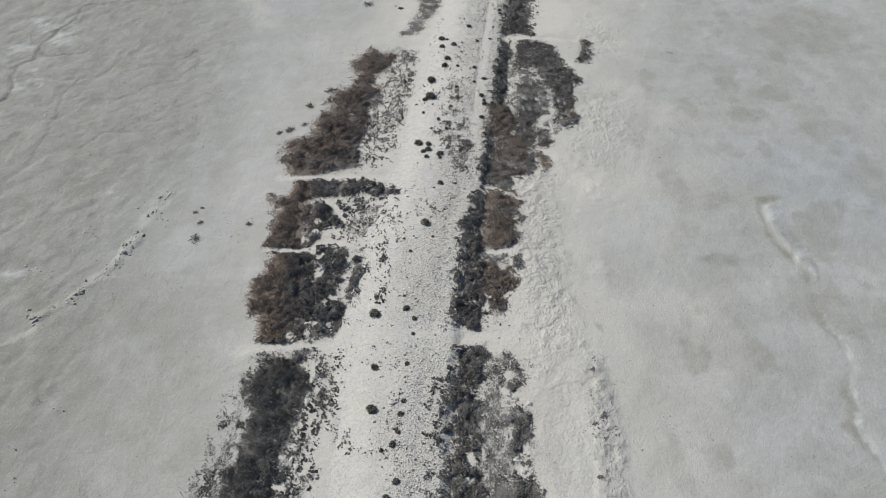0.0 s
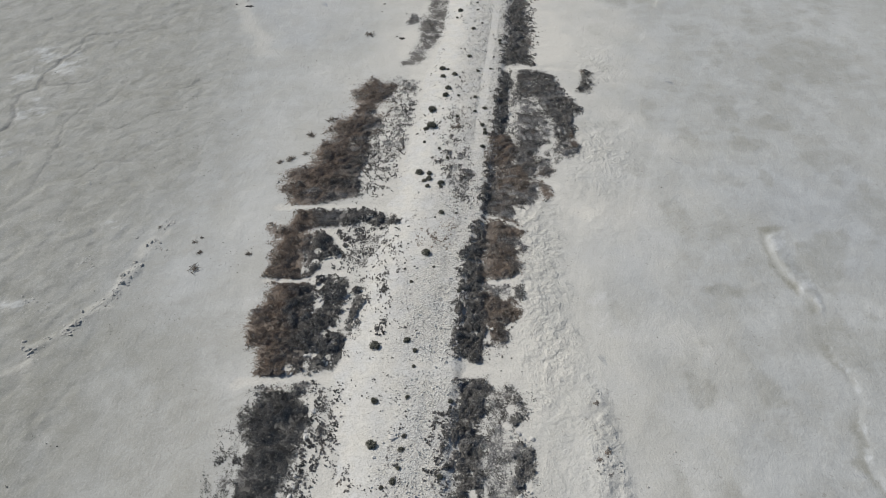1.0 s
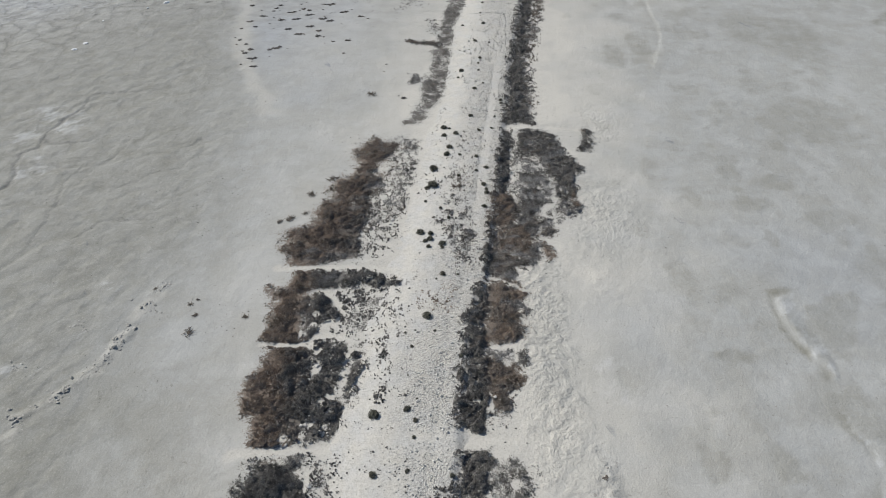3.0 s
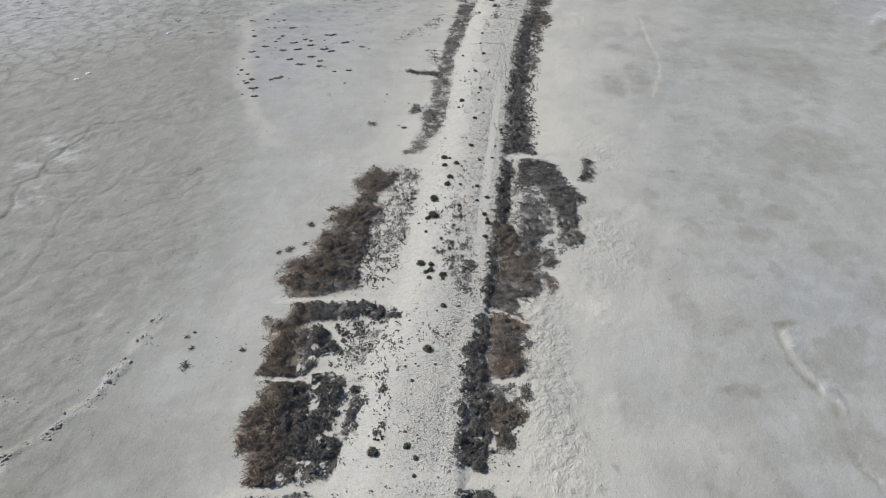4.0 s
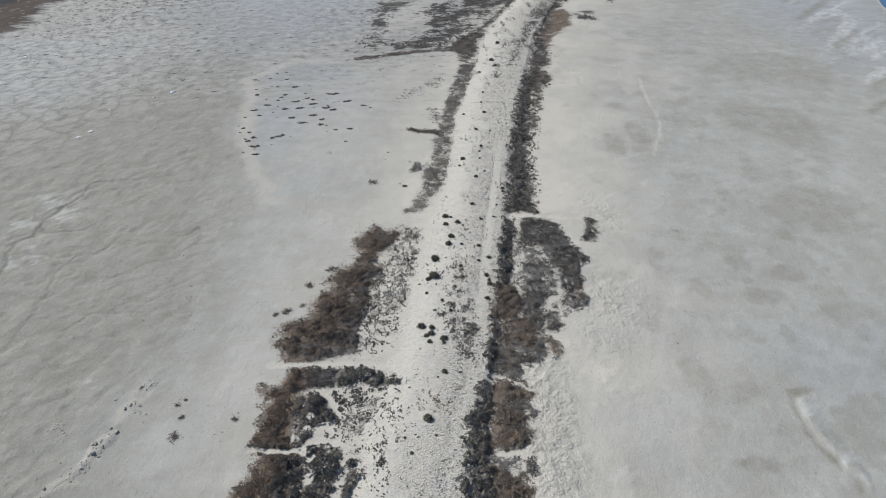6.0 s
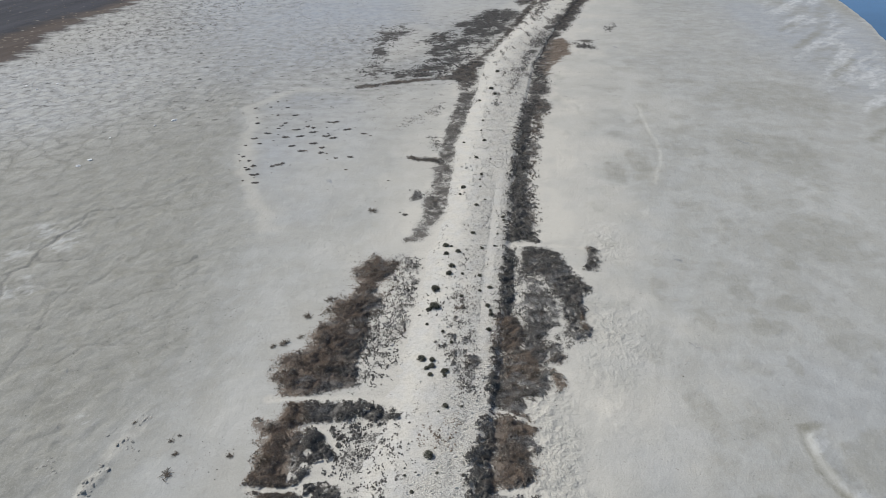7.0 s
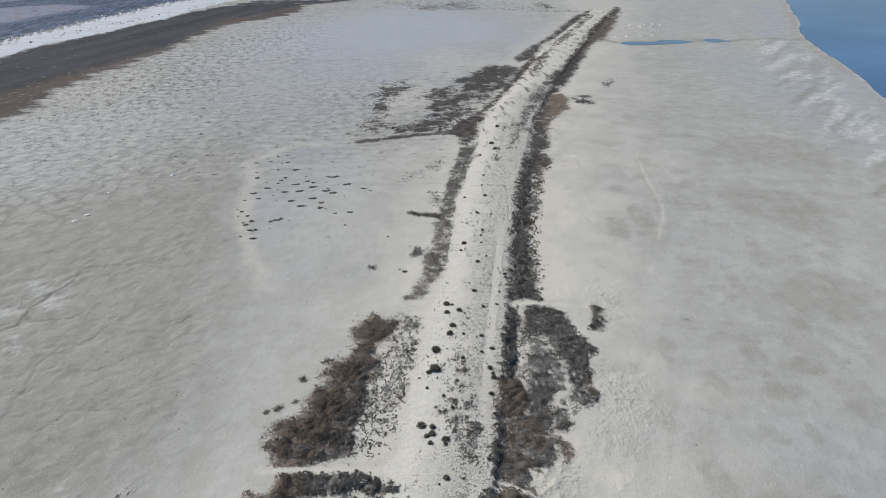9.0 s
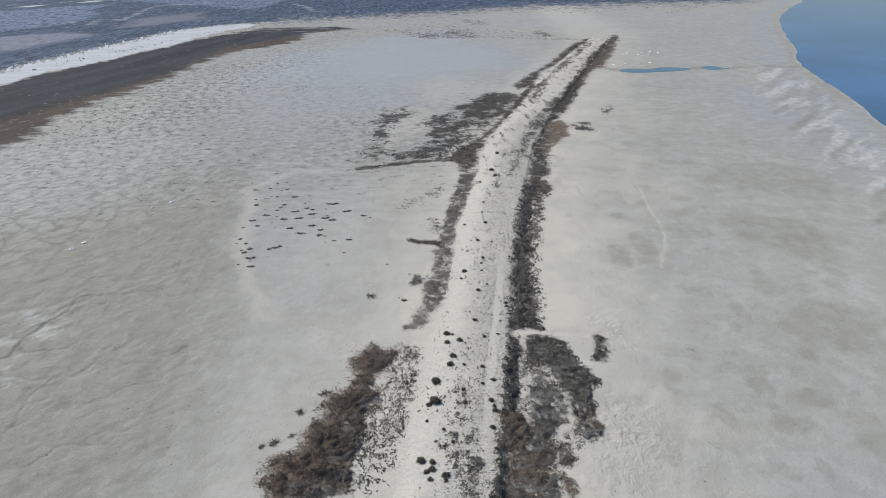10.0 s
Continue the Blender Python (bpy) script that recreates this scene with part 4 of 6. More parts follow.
    ("black scrub along the causeway edge", DARK, 46, 0.13, 0.3, 0.88, 0.4,
     [(8.9, 78.9), (10.1, 78.9), (9.2, 68.0), (8.3, 62.7), (6.3, 62.8), (7.2, 68.1), (8.1, 73.5)]),
    ("dark tufts on white salt crust", (0.0, 0.3), 40, 0.11, 0.18, 0.56, 0.4,
     [(10.1, 78.7), (11.4, 78.4), (10.9, 72.0), (10.3, 68.0), (10.2, 64.4), (8.9, 62.5), (8.4, 62.7), (9.2, 68.0)]),
    ("dark scrub mat at a bare path", (0.1, 0.4), 44, 0.12, 0.24, 0.74, 0.5,
     [(11.4, 79.1), (14.4, 78.9), (16.8, 76.8), (17.2, 73.7), (14.5, 73.0), (13.1, 71.2), (11.5, 70.6), (10.9, 72.0)]),
    ("ash-grey flattened scrub mat", (0.1, 0.75), 44, 0.11, 0.18, 0.70, 0.6,
     [(10.8, 71.7), (13.1, 71.3), (14.3, 67.8), (14.9, 65.2), (14.2, 61.0), (12.9, 60.8), (11.7, 58.4), (10.2, 56.6), (9.1, 54.8), (9.0, 60.0), (9.9, 64.2)]),
    ("charcoal scrub rim against open mud", (0.1, 0.5), 44, 0.13, 0.3, 0.74, 0.5,
     [(13.7, 73.0), (17.0, 73.7), (18.3, 70.6), (19.4, 68.1), (17.8, 66.9), (17.3, 63.3), (17.8, 60.7), (17.2, 58.8), (15.6, 58.3), (14.6, 60.2), (14.8, 64.0), (14.4, 67.8), (13.4, 71.0)]),
    ("dark streak of scrub through the grey mat", (0.3, 0.3), 44, 0.12, 0.24, 0.74, 0.4,
     [(10.5, 67.9), (11.2, 65.3), (12.3, 63.1), (10.5, 60.5), (9.4, 58.1), (8.8, 54.8), (11.4, 55.2), (11.9, 57.1), (11.4, 58.8), (12.0, 60.7), (13.3, 61.6), (11.4, 66.0)]),
    ("rust-brown scrub beside the causeway", (0.85, 0.1), 44, 0.12, 0.26, 0.93, 0.5,
     [(6.3, 63.1), (8.9, 63.0), (9.3, 60.0), (8.9, 57.2), (5.5, 56.7), (5.4, 59.0)]),
    ("mottled grey and brown scrub mat", (0.35, 0.55), 44, 0.12, 0.22, 0.73, 0.6,
     [(5.5, 56.8), (8.8, 57.4), (11.4, 55.4), (11.3, 50.9), (10.2, 49.8), (8.2, 49.6), (8.4, 48.4), (6.7, 47.7), (4.5, 48.4), (4.8, 52.1)]),
    ("black scrub edge along the stony bank", DARK, 44, 0.13, 0.3, 0.92, 0.4,
     [(5.5, 57.1), (6.1, 57.1), (5.5, 52.0), (4.9, 48.4), (4.2, 48.4), (4.7, 52.1)]),
    ("rounded clump of rust-brown scrub", (0.6, 0.2), 44, 0.13, 0.3, 0.72, 0.9,
     [(12.3, 58.0), (13.4, 57.6), (13.5, 55.9), (12.8, 54.6), (11.8, 55.1)]),
    ("small clump of brown scrub on mud", BROWN, 44, 0.12, 0.26, 0.7, 0.8,
     [(11.9, 53.1), (12.7, 53.1), (12.8, 51.4), (12.0, 50.7)]),
    ("thin grey scrub in a pale bay", (0.1, 0.5), 40, 0.10, 0.18, 0.52, 0.6,
     [(11.5, 59.1), (14.6, 60.6), (15.6, 58.5), (14.4, 57.0), (12.1, 54.7), (11.4, 56.0)]),
    ("lone clump of dark scrub on crusted mud", DARK, 44, 0.13, 0.3, 0.7, 0.7,
     [(20.8, 78.9), (22.0, 77.6), (21.5, 73.2), (19.6, 72.9), (19.8, 75.2)]),
]


# low clumps on the stony track: middle and half widths
TRACK_CLUMPS = ((2.3, 65.1, 0.7, 1.17), (1.4, 62.1, 0.5, 0.91), (1.2, 59.4, 0.9, 0.91), (1.6, 56.4, 1, 0.91), (2.3, 53, 1.1, 1.04), (2.8, 58.8, 0.6, 0.78), (3.2, 54.9, 0.8, 1.17), (-0.6, 57.7, 0.7, 0.65), (1.7, 67.8, 0.4, 0.78))
for cx, cy, rx, ry in TRACK_CLUMPS:
    PATCHES.append(("low grey-brown tuft clump on the stony track", (0.25, 0.35), 44, 0.10, 0.2, 0.62, 0.5,
                    [(cx + rx * math.cos(a * 0.7854), cy + ry * math.sin(a * 0.7854)) for a in range(8)]))


# bare crusted gaps in the growth: middle and half widths
BARE = ((6.8, 16.6, 0.35, 0.7), (6.2, 15.0, 0.5, 0.5), (2.0, 16.2, 0.4, 0.5), (5.8, 23.7, 0.4, 0.3), (5.2, 22.1, 0.3, 0.3), (6.3, 21.8, 0.3, 0.3), (-12.8, 38.0, 0.40, 0.50), (-12.6, 36.3, 0.30, 1.10), (-11.7, 32.1, 0.40, 0.30), (-10.9, 32.7, 0.50, 0.30), (-10.9, 31.0, 0.30, 0.30), (-12.4, 29.7, 0.40, 0.30), (-10.9, 29.5, 0.30, 0.30), (-11.7, 29.3, 0.20, 0.20), (-11.1, 38.8, 0.30, 0.20), (-11.3, 37.5, 0.20, 0.20), (-14.9, 40.3, 0.20, 0.60), (-14.7, 28.3, 0.40, 0.30), (-13.5, 43.1, 0.50, 0.30), (-13.6, 41.7, 0.40, 0.40), (-13.6, 38.8, 0.60, 0.40), (-17.1, 38.9, 0.70, 0.20), (4.2, 31.8, 0.20, 0.90), (2.9, 31.8, 0.50, 0.20), (2.9, 30.9, 0.40, 0.20), (3.1, 41.1, 0.50, 0.30), (1.0, 38.4, 0.50, 0.30), (2.0, 34.3, 0.30, 0.40), (1.8, 35.7, 0.20, 0.30), (1.8, 14.3, 0.40, 0.30), (-13.4, 16.5, 0.40, 0.30), (-12.6, 17.5, 0.40, 0.20), (-13.5, 14.1, 0.50, 0.30), (-12.0, 22.1, 0.20, 0.50), (-11.9, 24.3, 0.20, 0.90), (-11.3, 22.6, 0.20, 0.50), (-10.1, 18.4, 0.40, 0.50), (-11.4, 15.5, 0.40, 0.50))


def bare_share(x, y):
    out = np.zeros(np.shape(x))
    for cx, cy, rx, ry in BARE:
        b = (np.abs(x - cx) < 2.2 * rx + 0.4) & (np.abs(y - cy) < 2.2 * ry + 0.4)
        d = np.hypot((x[b] - cx) / rx, (y[b] - cy) / ry) + 0.55 * fbm(x[b], y[b], 0.7, 78, 3)
        out[b] = np.maximum(out[b], 1 - ramp(d, 0.7, 1.3))
    return out


def cover(x, y, outline, share, edge, seed):
    """How thickly a patch grows at each place, 0 to 1."""
    d = inside_distance(x, y, outline) + (0.12 + 0.5 * edge) * fbm(x, y, 0.9 + edge, seed, 5) + 0.28 * fbm(x, y, 0.5, seed + 60, 2) + 0.36 * fbm(x / 2.2, y, 0.6, seed + 70, 3)
    core = ramp(d, -0.35 - 0.55 * edge, 0.45 + 0.7 * edge)
    gaps = 0.5 + 0.16 * fbm(x / 1.4, y, 1.3 + 0.3 * edge, seed + 40, 4) + 0.40 * fbm(1.3 * x, 0.72 * y, 0.50, seed + 50, 3)
    return core * ramp(gaps, 0.78 - share, 1.14 - share) * (1 - bare_share(x, y))


def shade(x, y, outline, share, edge, seed):
    """The same growth without its small gaps, for the litter under it."""
    d = inside_distance(x, y, outline) + (0.12 + 0.5 * edge) * fbm(x, y, 0.9 + edge, seed, 5)
    gaps = 0.5 + 0.18 * fbm(x / 1.4, y, 1.3 + 0.3 * edge, seed + 40, 4) + 0.22 * fbm(x, y, 0.9, seed + 50, 2)
    return ramp(d, -1.2 * edge, 0.9 * edge) * np.clip((share if share > 0.6 else 0.62 * share) + (gaps - 0.5) * 1.1, 0, 1)


RUST_SPOTS = ((8.5, 54, 2.0, 2.5), (7.0, 60, 1.8, 3.0), (17.5, 61.5, 1.0, 2.2), (7.5, 44.5, 1.3, 1.6), (5.5, 40, 1.6, 2.6), (20.4, 78, 0.6, 0.8))


def tones(x, y):
    """Rust and grey of the growth at each place, drifting over from patch to patch."""
    total, rust, pale = np.full(len(x), 1e-6), np.zeros(len(x)), np.zeros(len(x))
    for _, tone, _, _, _, share, edge, outline in PATCHES:
        b = box_of(x, y, outline, 2.5)
        w = ramp(inside_distance(x[b], y[b], outline) + 0.9 * fbm(x[b], y[b], 1.4, 69, 3), -0.5 - 0.8 * edge, 0.5 + 0.6 * edge) * share
        total[b] += w
        rust[b] += w * tone[0]
        pale[b] += w * tone[1]
    rust, pale = rust / total, pale / total
    for cx, cy, rx, ry in RUST_SPOTS:
        rust = np.maximum(rust, spot(x, y, cx, cy, rx, ry))
    return rust, mottled(x, y, pale)


def mottled(x, y, pale):
    """Ash-grey flecks and streaks in growth that is partly grey."""
    fleck = fbm(x / 1.8, y, 0.9, 66, 3) + 0.5 * fbm(x, y, 3.0, 67, 2)
    return np.clip(pale + (0.42 + 1.0 * pale) * fleck - 0.05, 0, 1.5)


def box_of(x, y, outline, margin):
    xs, ys = [p[0] for p in outline], [p[1] for p in outline]
    return (x > min(xs) - margin) & (x < max(xs) + margin) & (y > min(ys) - margin) & (y < max(ys) + margin)


# ---- mesh helpers ----
def sheet(name, verts, faces, material, smooth=False, masks=None):
    """One mesh from arrays of corners and of faces with equal corner counts."""
    mesh = bpy.data.meshes.new(name)
    n, k = faces.shape
    mesh.vertices.add(len(verts))
    mesh.vertices.foreach_set("co", np.ascontiguousarray(verts, np.float32).ravel())
    mesh.loops.add(n * k)
    mesh.loops.foreach_set("vertex_index", np.ascontiguousarray(faces, np.int32).ravel())
    mesh.polygons.add(n)
    mesh.polygons.foreach_set("loop_start", np.arange(0, n * k, k, dtype=np.int32))
    mesh.polygons.foreach_set("use_smooth", np.full(n, smooth, bool))
    for key, values in (masks or {}).items():
        mesh.attributes.new(key, "FLOAT", "POINT").data.foreach_set("value", np.ascontiguousarray(values, np.float32).ravel())
    mesh.materials.append(material)
    mesh.update(calc_edges=True)
    mesh.validate()
    return new(name, mesh)


def grid(xs, ys):
    x, y = np.meshgrid(xs, ys)
    r, c = x.shape
    i = np.arange(r * c).reshape(r, c)
    return x, y, np.stack([i[:-1, :-1], i[:-1, 1:], i[1:, 1:], i[1:, :-1]], -1).reshape(-1, 4)


def part(name, mesh_or_ob, parent, label=""):
    ob = mesh_or_ob if isinstance(mesh_or_ob, bpy.types.Object) else new(name, mesh_or_ob)
    ob.parent = parent
    return tagged(ob, label)


def spread(values, blades):
    return np.concatenate([np.repeat(values, 6), np.repeat(values, 3 * blades)])


def tufts(rng, x, y, z, r, h, blades):
    """Many low tufts: a domed heart of twigs with loose sprigs standing out of it."""
    n = len(x)
    a = rng.uniform(0, 2 * np.pi, (n, 1)) + np.arange(5) * 2 * np.pi / 5
    rad = r[:, None] * rng.uniform(0.65, 1.1, (n, 5))
    ring = np.stack([x[:, None] + rad * np.cos(a), y[:, None] + rad * np.sin(a), np.repeat((z - 0.03)[:, None], 5, 1)], -1)
    top = np.stack([x + r * rng.uniform(-0.3, 0.3, n), y + r * rng.uniform(-0.3, 0.3, n), z + h * rng.uniform(0.55, 0.8, n)], -1)
    heart = np.concatenate([ring, top[:, None]], 1).reshape(-1, 3)
    base = np.arange(n)[:, None, None] * 6
    fans = np.array([[0, 1, 5], [1, 2, 5], [2, 3, 5], [3, 4, 5], [4, 0, 5]])
    f1 = (base + fans[None]).reshape(-1, 3)
    b = rng.uniform(0, 2 * np.pi, (n, blades))
    r0 = r[:, None] * rng.uniform(0.0, 0.7, (n, blades))
    r1 = r0 + r[:, None] * rng.uniform(0.12, 0.5, (n, blades))
    turn = b + rng.uniform(-0.6, 0.6, (n, blades))
    w = r[:, None] * rng.uniform(0.14, 0.34, (n, blades))
    zb = z[:, None] + h[:, None] * rng.uniform(0.0, 0.4, (n, blades))
    zt = z[:, None] + h[:, None] * rng.uniform(0.45, 1.15, (n, blades))
    cx, cy = x[:, None] + r0 * np.cos(b), y[:, None] + r0 * np.sin(b)
    p0 = np.stack([cx - w * np.sin(turn), cy + w * np.cos(turn), zb], -1)
    p1 = np.stack([cx + w * np.sin(turn), cy - w * np.cos(turn), zb], -1)
    p2 = np.stack([x[:, None] + r1 * np.cos(turn), y[:, None] + r1 * np.sin(turn), zt], -1)
    sprigs = np.stack([p0, p1, p2], 2).reshape(-1, 3)
    f2 = np.arange(len(sprigs)).reshape(-1, 3) + len(heart)
    return np.concatenate([heart, sprigs]), np.concatenate([f1, f2])


OCTA = np.array([(1, 0, 0), (0, 1, 0), (-1, 0, 0), (0, -1, 0), (0, 0, 1), (0, 0, -1)], float)
OCTA_F = np.array([(0, 1, 4), (1, 2, 4), (2, 3, 4), (3, 0, 4), (1, 0, 5), (2, 1, 5), (3, 2, 5), (0, 3, 5)])


def pebbles(rng, x, y, z, r):
    n = len(x)
    v = OCTA[None] * rng.uniform(0.6, 1.25, (n, 6, 1)) + rng.uniform(-0.2, 0.2, (n, 6, 3))
    a = rng.uniform(0, 2 * np.pi, n)
    c, s = np.cos(a)[:, None], np.sin(a)[:, None]
    px, py = v[..., 0] * c - v[..., 1] * s, v[..., 0] * s + v[..., 1] * c
    out = np.stack([x[:, None] + px * r[:, None], y[:, None] + py * r[:, None] * 0.8, z[:, None] + (v[..., 2] * 0.65 + 0.25) * r[:, None]], -1)
    return out.reshape(-1, 3), (np.arange(n)[:, None, None] * 6 + OCTA_F[None]).reshape(-1, 3)


# ---- the flat ----
def spaced(fine_from, fine_to, step, growth, low, high, seen=1e9, past=1.1):
    out, s, v = list(np.arange(fine_from, fine_to, step)), step, fine_to
    while v < high:
        out.append(v)
        s *= growth if v < seen else past
        v += s
    out.append(high)
    s, v = step, fine_from
    while v > low:
        s *= growth if v > -seen and low < -3000 else past
        v -= s
        out.insert(0, max(v, low))
    return np.array(out)


def build_flat():
    x, y, faces = grid(spaced(-63, 44, 0.31, 1.021, -4600, 4600, 270), spaced(10, 86, 0.31, 1.0135, -2500, 4800, 500))
    z = flat_height(x, y)
    left, right = road_sides(y)
    litter, rust, pale = np.full(x.shape, 1e-6), np.zeros(x.shape), np.zeros(x.shape)
    for k, (_, tone, _, _, _, share, edge, outline) in enumerate(PATCHES):
        b = box_of(x, y, outline, 3 + edge)
        if min(p[1] for p in outline) < 125:
            under = shade(x[b], y[b], outline, share, edge, 100 + 3 * k) * (0.80 + 0.12 * tone[0] - 0.35 * tone[1])
        else:
            under = distant_litter(x[b], y[b], k, share, edge, outline)
        weight = under / (litter[b] + under + 1e-6)
        rust[b] = rust[b] * (1 - weight) + weight * tone[0]
        pale[b] = pale[b] * (1 - weight) + weight * tone[1]
        litter[b] = np.maximum(litter[b], under)
    pale = mottled(x, y, pale) * (1 - 0.6 * ramp(y, 120, 140))
    bare = bare_share(x, y)
    litter = litter * (1 - 0.95 * bare)
    for line, wide in zip(PATHS, PATH_WIDTH):
        litter = litter * ramp(line_distance(x, y, line), 0.1 * wide, 0.5 * wide + 0.1)
    belt = np.clip(0.5 + inside_distance(x, y, BELT_IN + [(-30, 408), (-61, 434)] + SAND_IN[::-1]) / 30, 0, 1)
    belt = belt - 0.42 * ramp(y, 362, 405)
    reed = np.clip(0.5 + inside_distance(x, y, BELT_IN + BELT_MID[::-1]) / 30, 0, 1)
    crust = np.clip(spot(x, y, 9.8, 40, 2.8, 13) + 0.25 * spot(x, y, 10.0, 20, 3.0, 12) + 0.8 * spot(x, y, 13.3, 17, 1.2, 9) + 0.7 * spot(x, y, 20, 59, 3.4, 6, 0.9) + 0.6 * spot(x, y, 23, 79.5, 2.8, 4, 0.9), 0, 1)
    crust = np.maximum(crust, 0.5 * (1 - ramp(line_distance(x, y, SCAR) + 0.6 * fbm(x, y, 1.5, 85, 3), 0.0, 1.0)) * ramp(value_noise(x / 2.2, y / 2.2, 86), 0.4, 0.75))
    near = np.where(x > right, 0.55 * (x - right), np.where(x < left, left - x, 0)) + 3.0 * fbm(x, y, 6, 81, 4)
    cream = np.maximum(1 - ramp(near, 3.0, 8.0), 0.65 * (1 - ramp(near, 5.0, 16.0))) * (1 - 0.6 * ramp(y, 150, 320))
    cream = np.maximum(cream, 0.34 * np.where(x < left, 1 - ramp(left - x + 3 * fbm(x, y, 8, 102, 3), 10, 25), 0) * (1 - ramp(y, 78, 96)))
    cream = np.maximum(cream, 0.6 * spot(x, y, 10.5, 36, 3.5, 18))
    cream = np.maximum(cream, 0.6 * spot(x, y, 11, 17, 3.0, 11, 0.3))
    for line, wide in zip(PATHS, PATH_WIDTH):
        cream = np.maximum(cream, 0.95 - 0.95 * ramp(line_distance(x, y, line) + 0.35 * fbm(x, y, 1, 82, 2), 0.2 * wide, 1.1 * wide))
    cream = np.maximum(cream, bare)
    for cx, cy, rx, ry, s in ((-14, 116, 14, 34, 0.22), (-4, 138, 10, 16, 0.35), (-8, 190, 9, 20, 0.42), (8, 235, 14, 22, 0.30), (40, 150, 12, 30, 0.32), (24, 108, 7, 26, 0.35), (58, 200, 10, 24, 0.25), (-104, 205, 18, 22, 0.22)):
        cream = np.maximum(cream, s * spot(x, y, cx, cy, rx, ry, 0.6))
    d_scar = line_distance(x, y, SCAR)
    cream = np.maximum(cream, 0.38 * (1 - ramp(d_scar + 0.8 * fbm(x, y, 1.2, 83, 3), 0.0, 0.8)))
    # sunlit slopes painted whiter; dark foot is damp at the scarp, painted shade at ridges
    sunlit_slope, damp_shade = np.zeros(x.shape), np.zeros(x.shape)
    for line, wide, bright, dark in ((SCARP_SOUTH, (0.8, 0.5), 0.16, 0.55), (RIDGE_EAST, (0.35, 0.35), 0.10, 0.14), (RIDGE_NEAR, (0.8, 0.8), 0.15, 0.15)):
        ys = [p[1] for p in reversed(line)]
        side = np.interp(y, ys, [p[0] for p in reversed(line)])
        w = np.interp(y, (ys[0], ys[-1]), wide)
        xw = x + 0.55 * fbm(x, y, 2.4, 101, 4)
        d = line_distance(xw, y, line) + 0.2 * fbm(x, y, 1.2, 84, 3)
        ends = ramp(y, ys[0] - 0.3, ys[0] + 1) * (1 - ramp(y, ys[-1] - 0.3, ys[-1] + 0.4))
        sunlit_slope = np.maximum(sunlit_slope, np.where(xw > side, bright * (1 - ramp(d, 0.7 * w, 1.3 * w)), 0) * ends * ramp(value_noise(x / 2.3, y / 2.3, 106), 0.25, 0.6))
        damp_shade = np.maximum(damp_shade, np.where(xw < side, 1.5 * dark * (1 - ramp(d, 0.4, 1.0)), 0) * ends * ramp(value_noise(y / 6, 0 * y, 87), 0.15, 0.5))
    edge = np.interp(y, (10, 30, 45, 70, 100, 130), (-33, -31, -31, -31, -36, -43))
    grey = (1 - ramp(x - edge + 4 * fbm(x, y, 14, 31, 4), np.interp(y, (70, 95), (-9, -4)), np.interp(y, (70, 95), (7, 3.5)))) * (1 - ramp(y, 130, 200)) * ramp(x, -125, -95)
    wet_shade = damp_shade
    for cx, cy, rx, ry, s in ((22.8, 25.3, 1.2, 1.9, 0.5), (28.8, 25.1, 1.1, 2.1, 0.42), (22.6, 15.7, 0.8, 1.2, 0.5), (26.7, 47.9, 1.5, 2.7, 0.4), (38.9, 53.8, 0.8, 1.7, 0.45),
                              (38.5, 67.1, 1.3, 3.2, 0.4), (43.8, 64.6, 2.4, 1.5, 0.42), (37.9, 60.1, 1.6, 2.1, 0.4), (32.0, 62.1, 1.3, 2.2, 0.35), (28.4, 36.4, 2.0, 1.0, 0.5),
                              (18.7, 16.3, 0.5, 2.0, 0.4), (18.9, 13.5, 0.9, 1.2, 0.4), (24.2, 55.6, 1.5, 1.7, 0.25), (28.0, 67.9, 1.1, 2.7, 0.25),
                              (33.0, 73.9, 1.7, 1.8, 0.3), (37.5, 73.0, 1.3, 1.4, 0.35), (56.2, 82.1, 3.3, 1.7, 0.4), (53.4, 75.3, 2.4, 1.4, 0.4), (49.2, 47.7, 2.3, 3.8, 0.4),
                              (48.4, 79.3, 1.5, 2.2, 0.35), (38.4, 29.5, 0.8, 3.4, 0.3), (18.4, 21.9, 1.0, 1.3, 0.2), (17.2, 33.9, 0.8, 1.4, 0.25), (28.7, 29.5, 2.7, 1.5, 0.2),
                              (43.1, 83.5, 1.2, 3.7, 0.3), (47.5, 73.3, 1.1, 1.5, 0.35), (47.5, 56.9, 2.8, 2.3, 0.3), (36.2, 34.1, 0.8, 1.0, 0.35), (30.7, 102.5, 1.8, 4, 0.5), (36.0, 106.8, 2, 5, 0.5), (56, 80, 6, 6, 0.35), (62, 110, 8, 10, 0.4), (75, 140, 10, 12, 0.35), (-30, 34, 5, 3, 0.25), (-31, 20, 11, 10, 0.45), (-24, 33, 6, 5, 0.2)):
        wet_shade = np.maximum(wet_shade, 1.1 * s * spot(x, y, cx, cy, rx, ry, 0.28))
    # beds of the mud folds are painted darker as crevice shade
    wet_shade = np.maximum(wet_shade, 0.40 * grey * (1 - ramp(mud_folds(x, y), 0.0, 0.20)))
    for line in TRACKS:
        wet_shade = np.maximum(wet_shade, 0.34 * (1 - ramp(line_distance(x, y, line) + 0.1 * fbm(x, y, 0.8, 58, 2), 0.05, 0.35)) * ramp(value_noise(x / 1.1, y / 1.1, 59), 0.25, 0.6))
    for line in GULLIES:
        wet_shade = np.maximum(wet_shade, 0.8 * (1 - ramp(line_distance(x, y, line) + 0.8 * fbm(x, y, 4, 64, 3), 0.2, 1.6)))
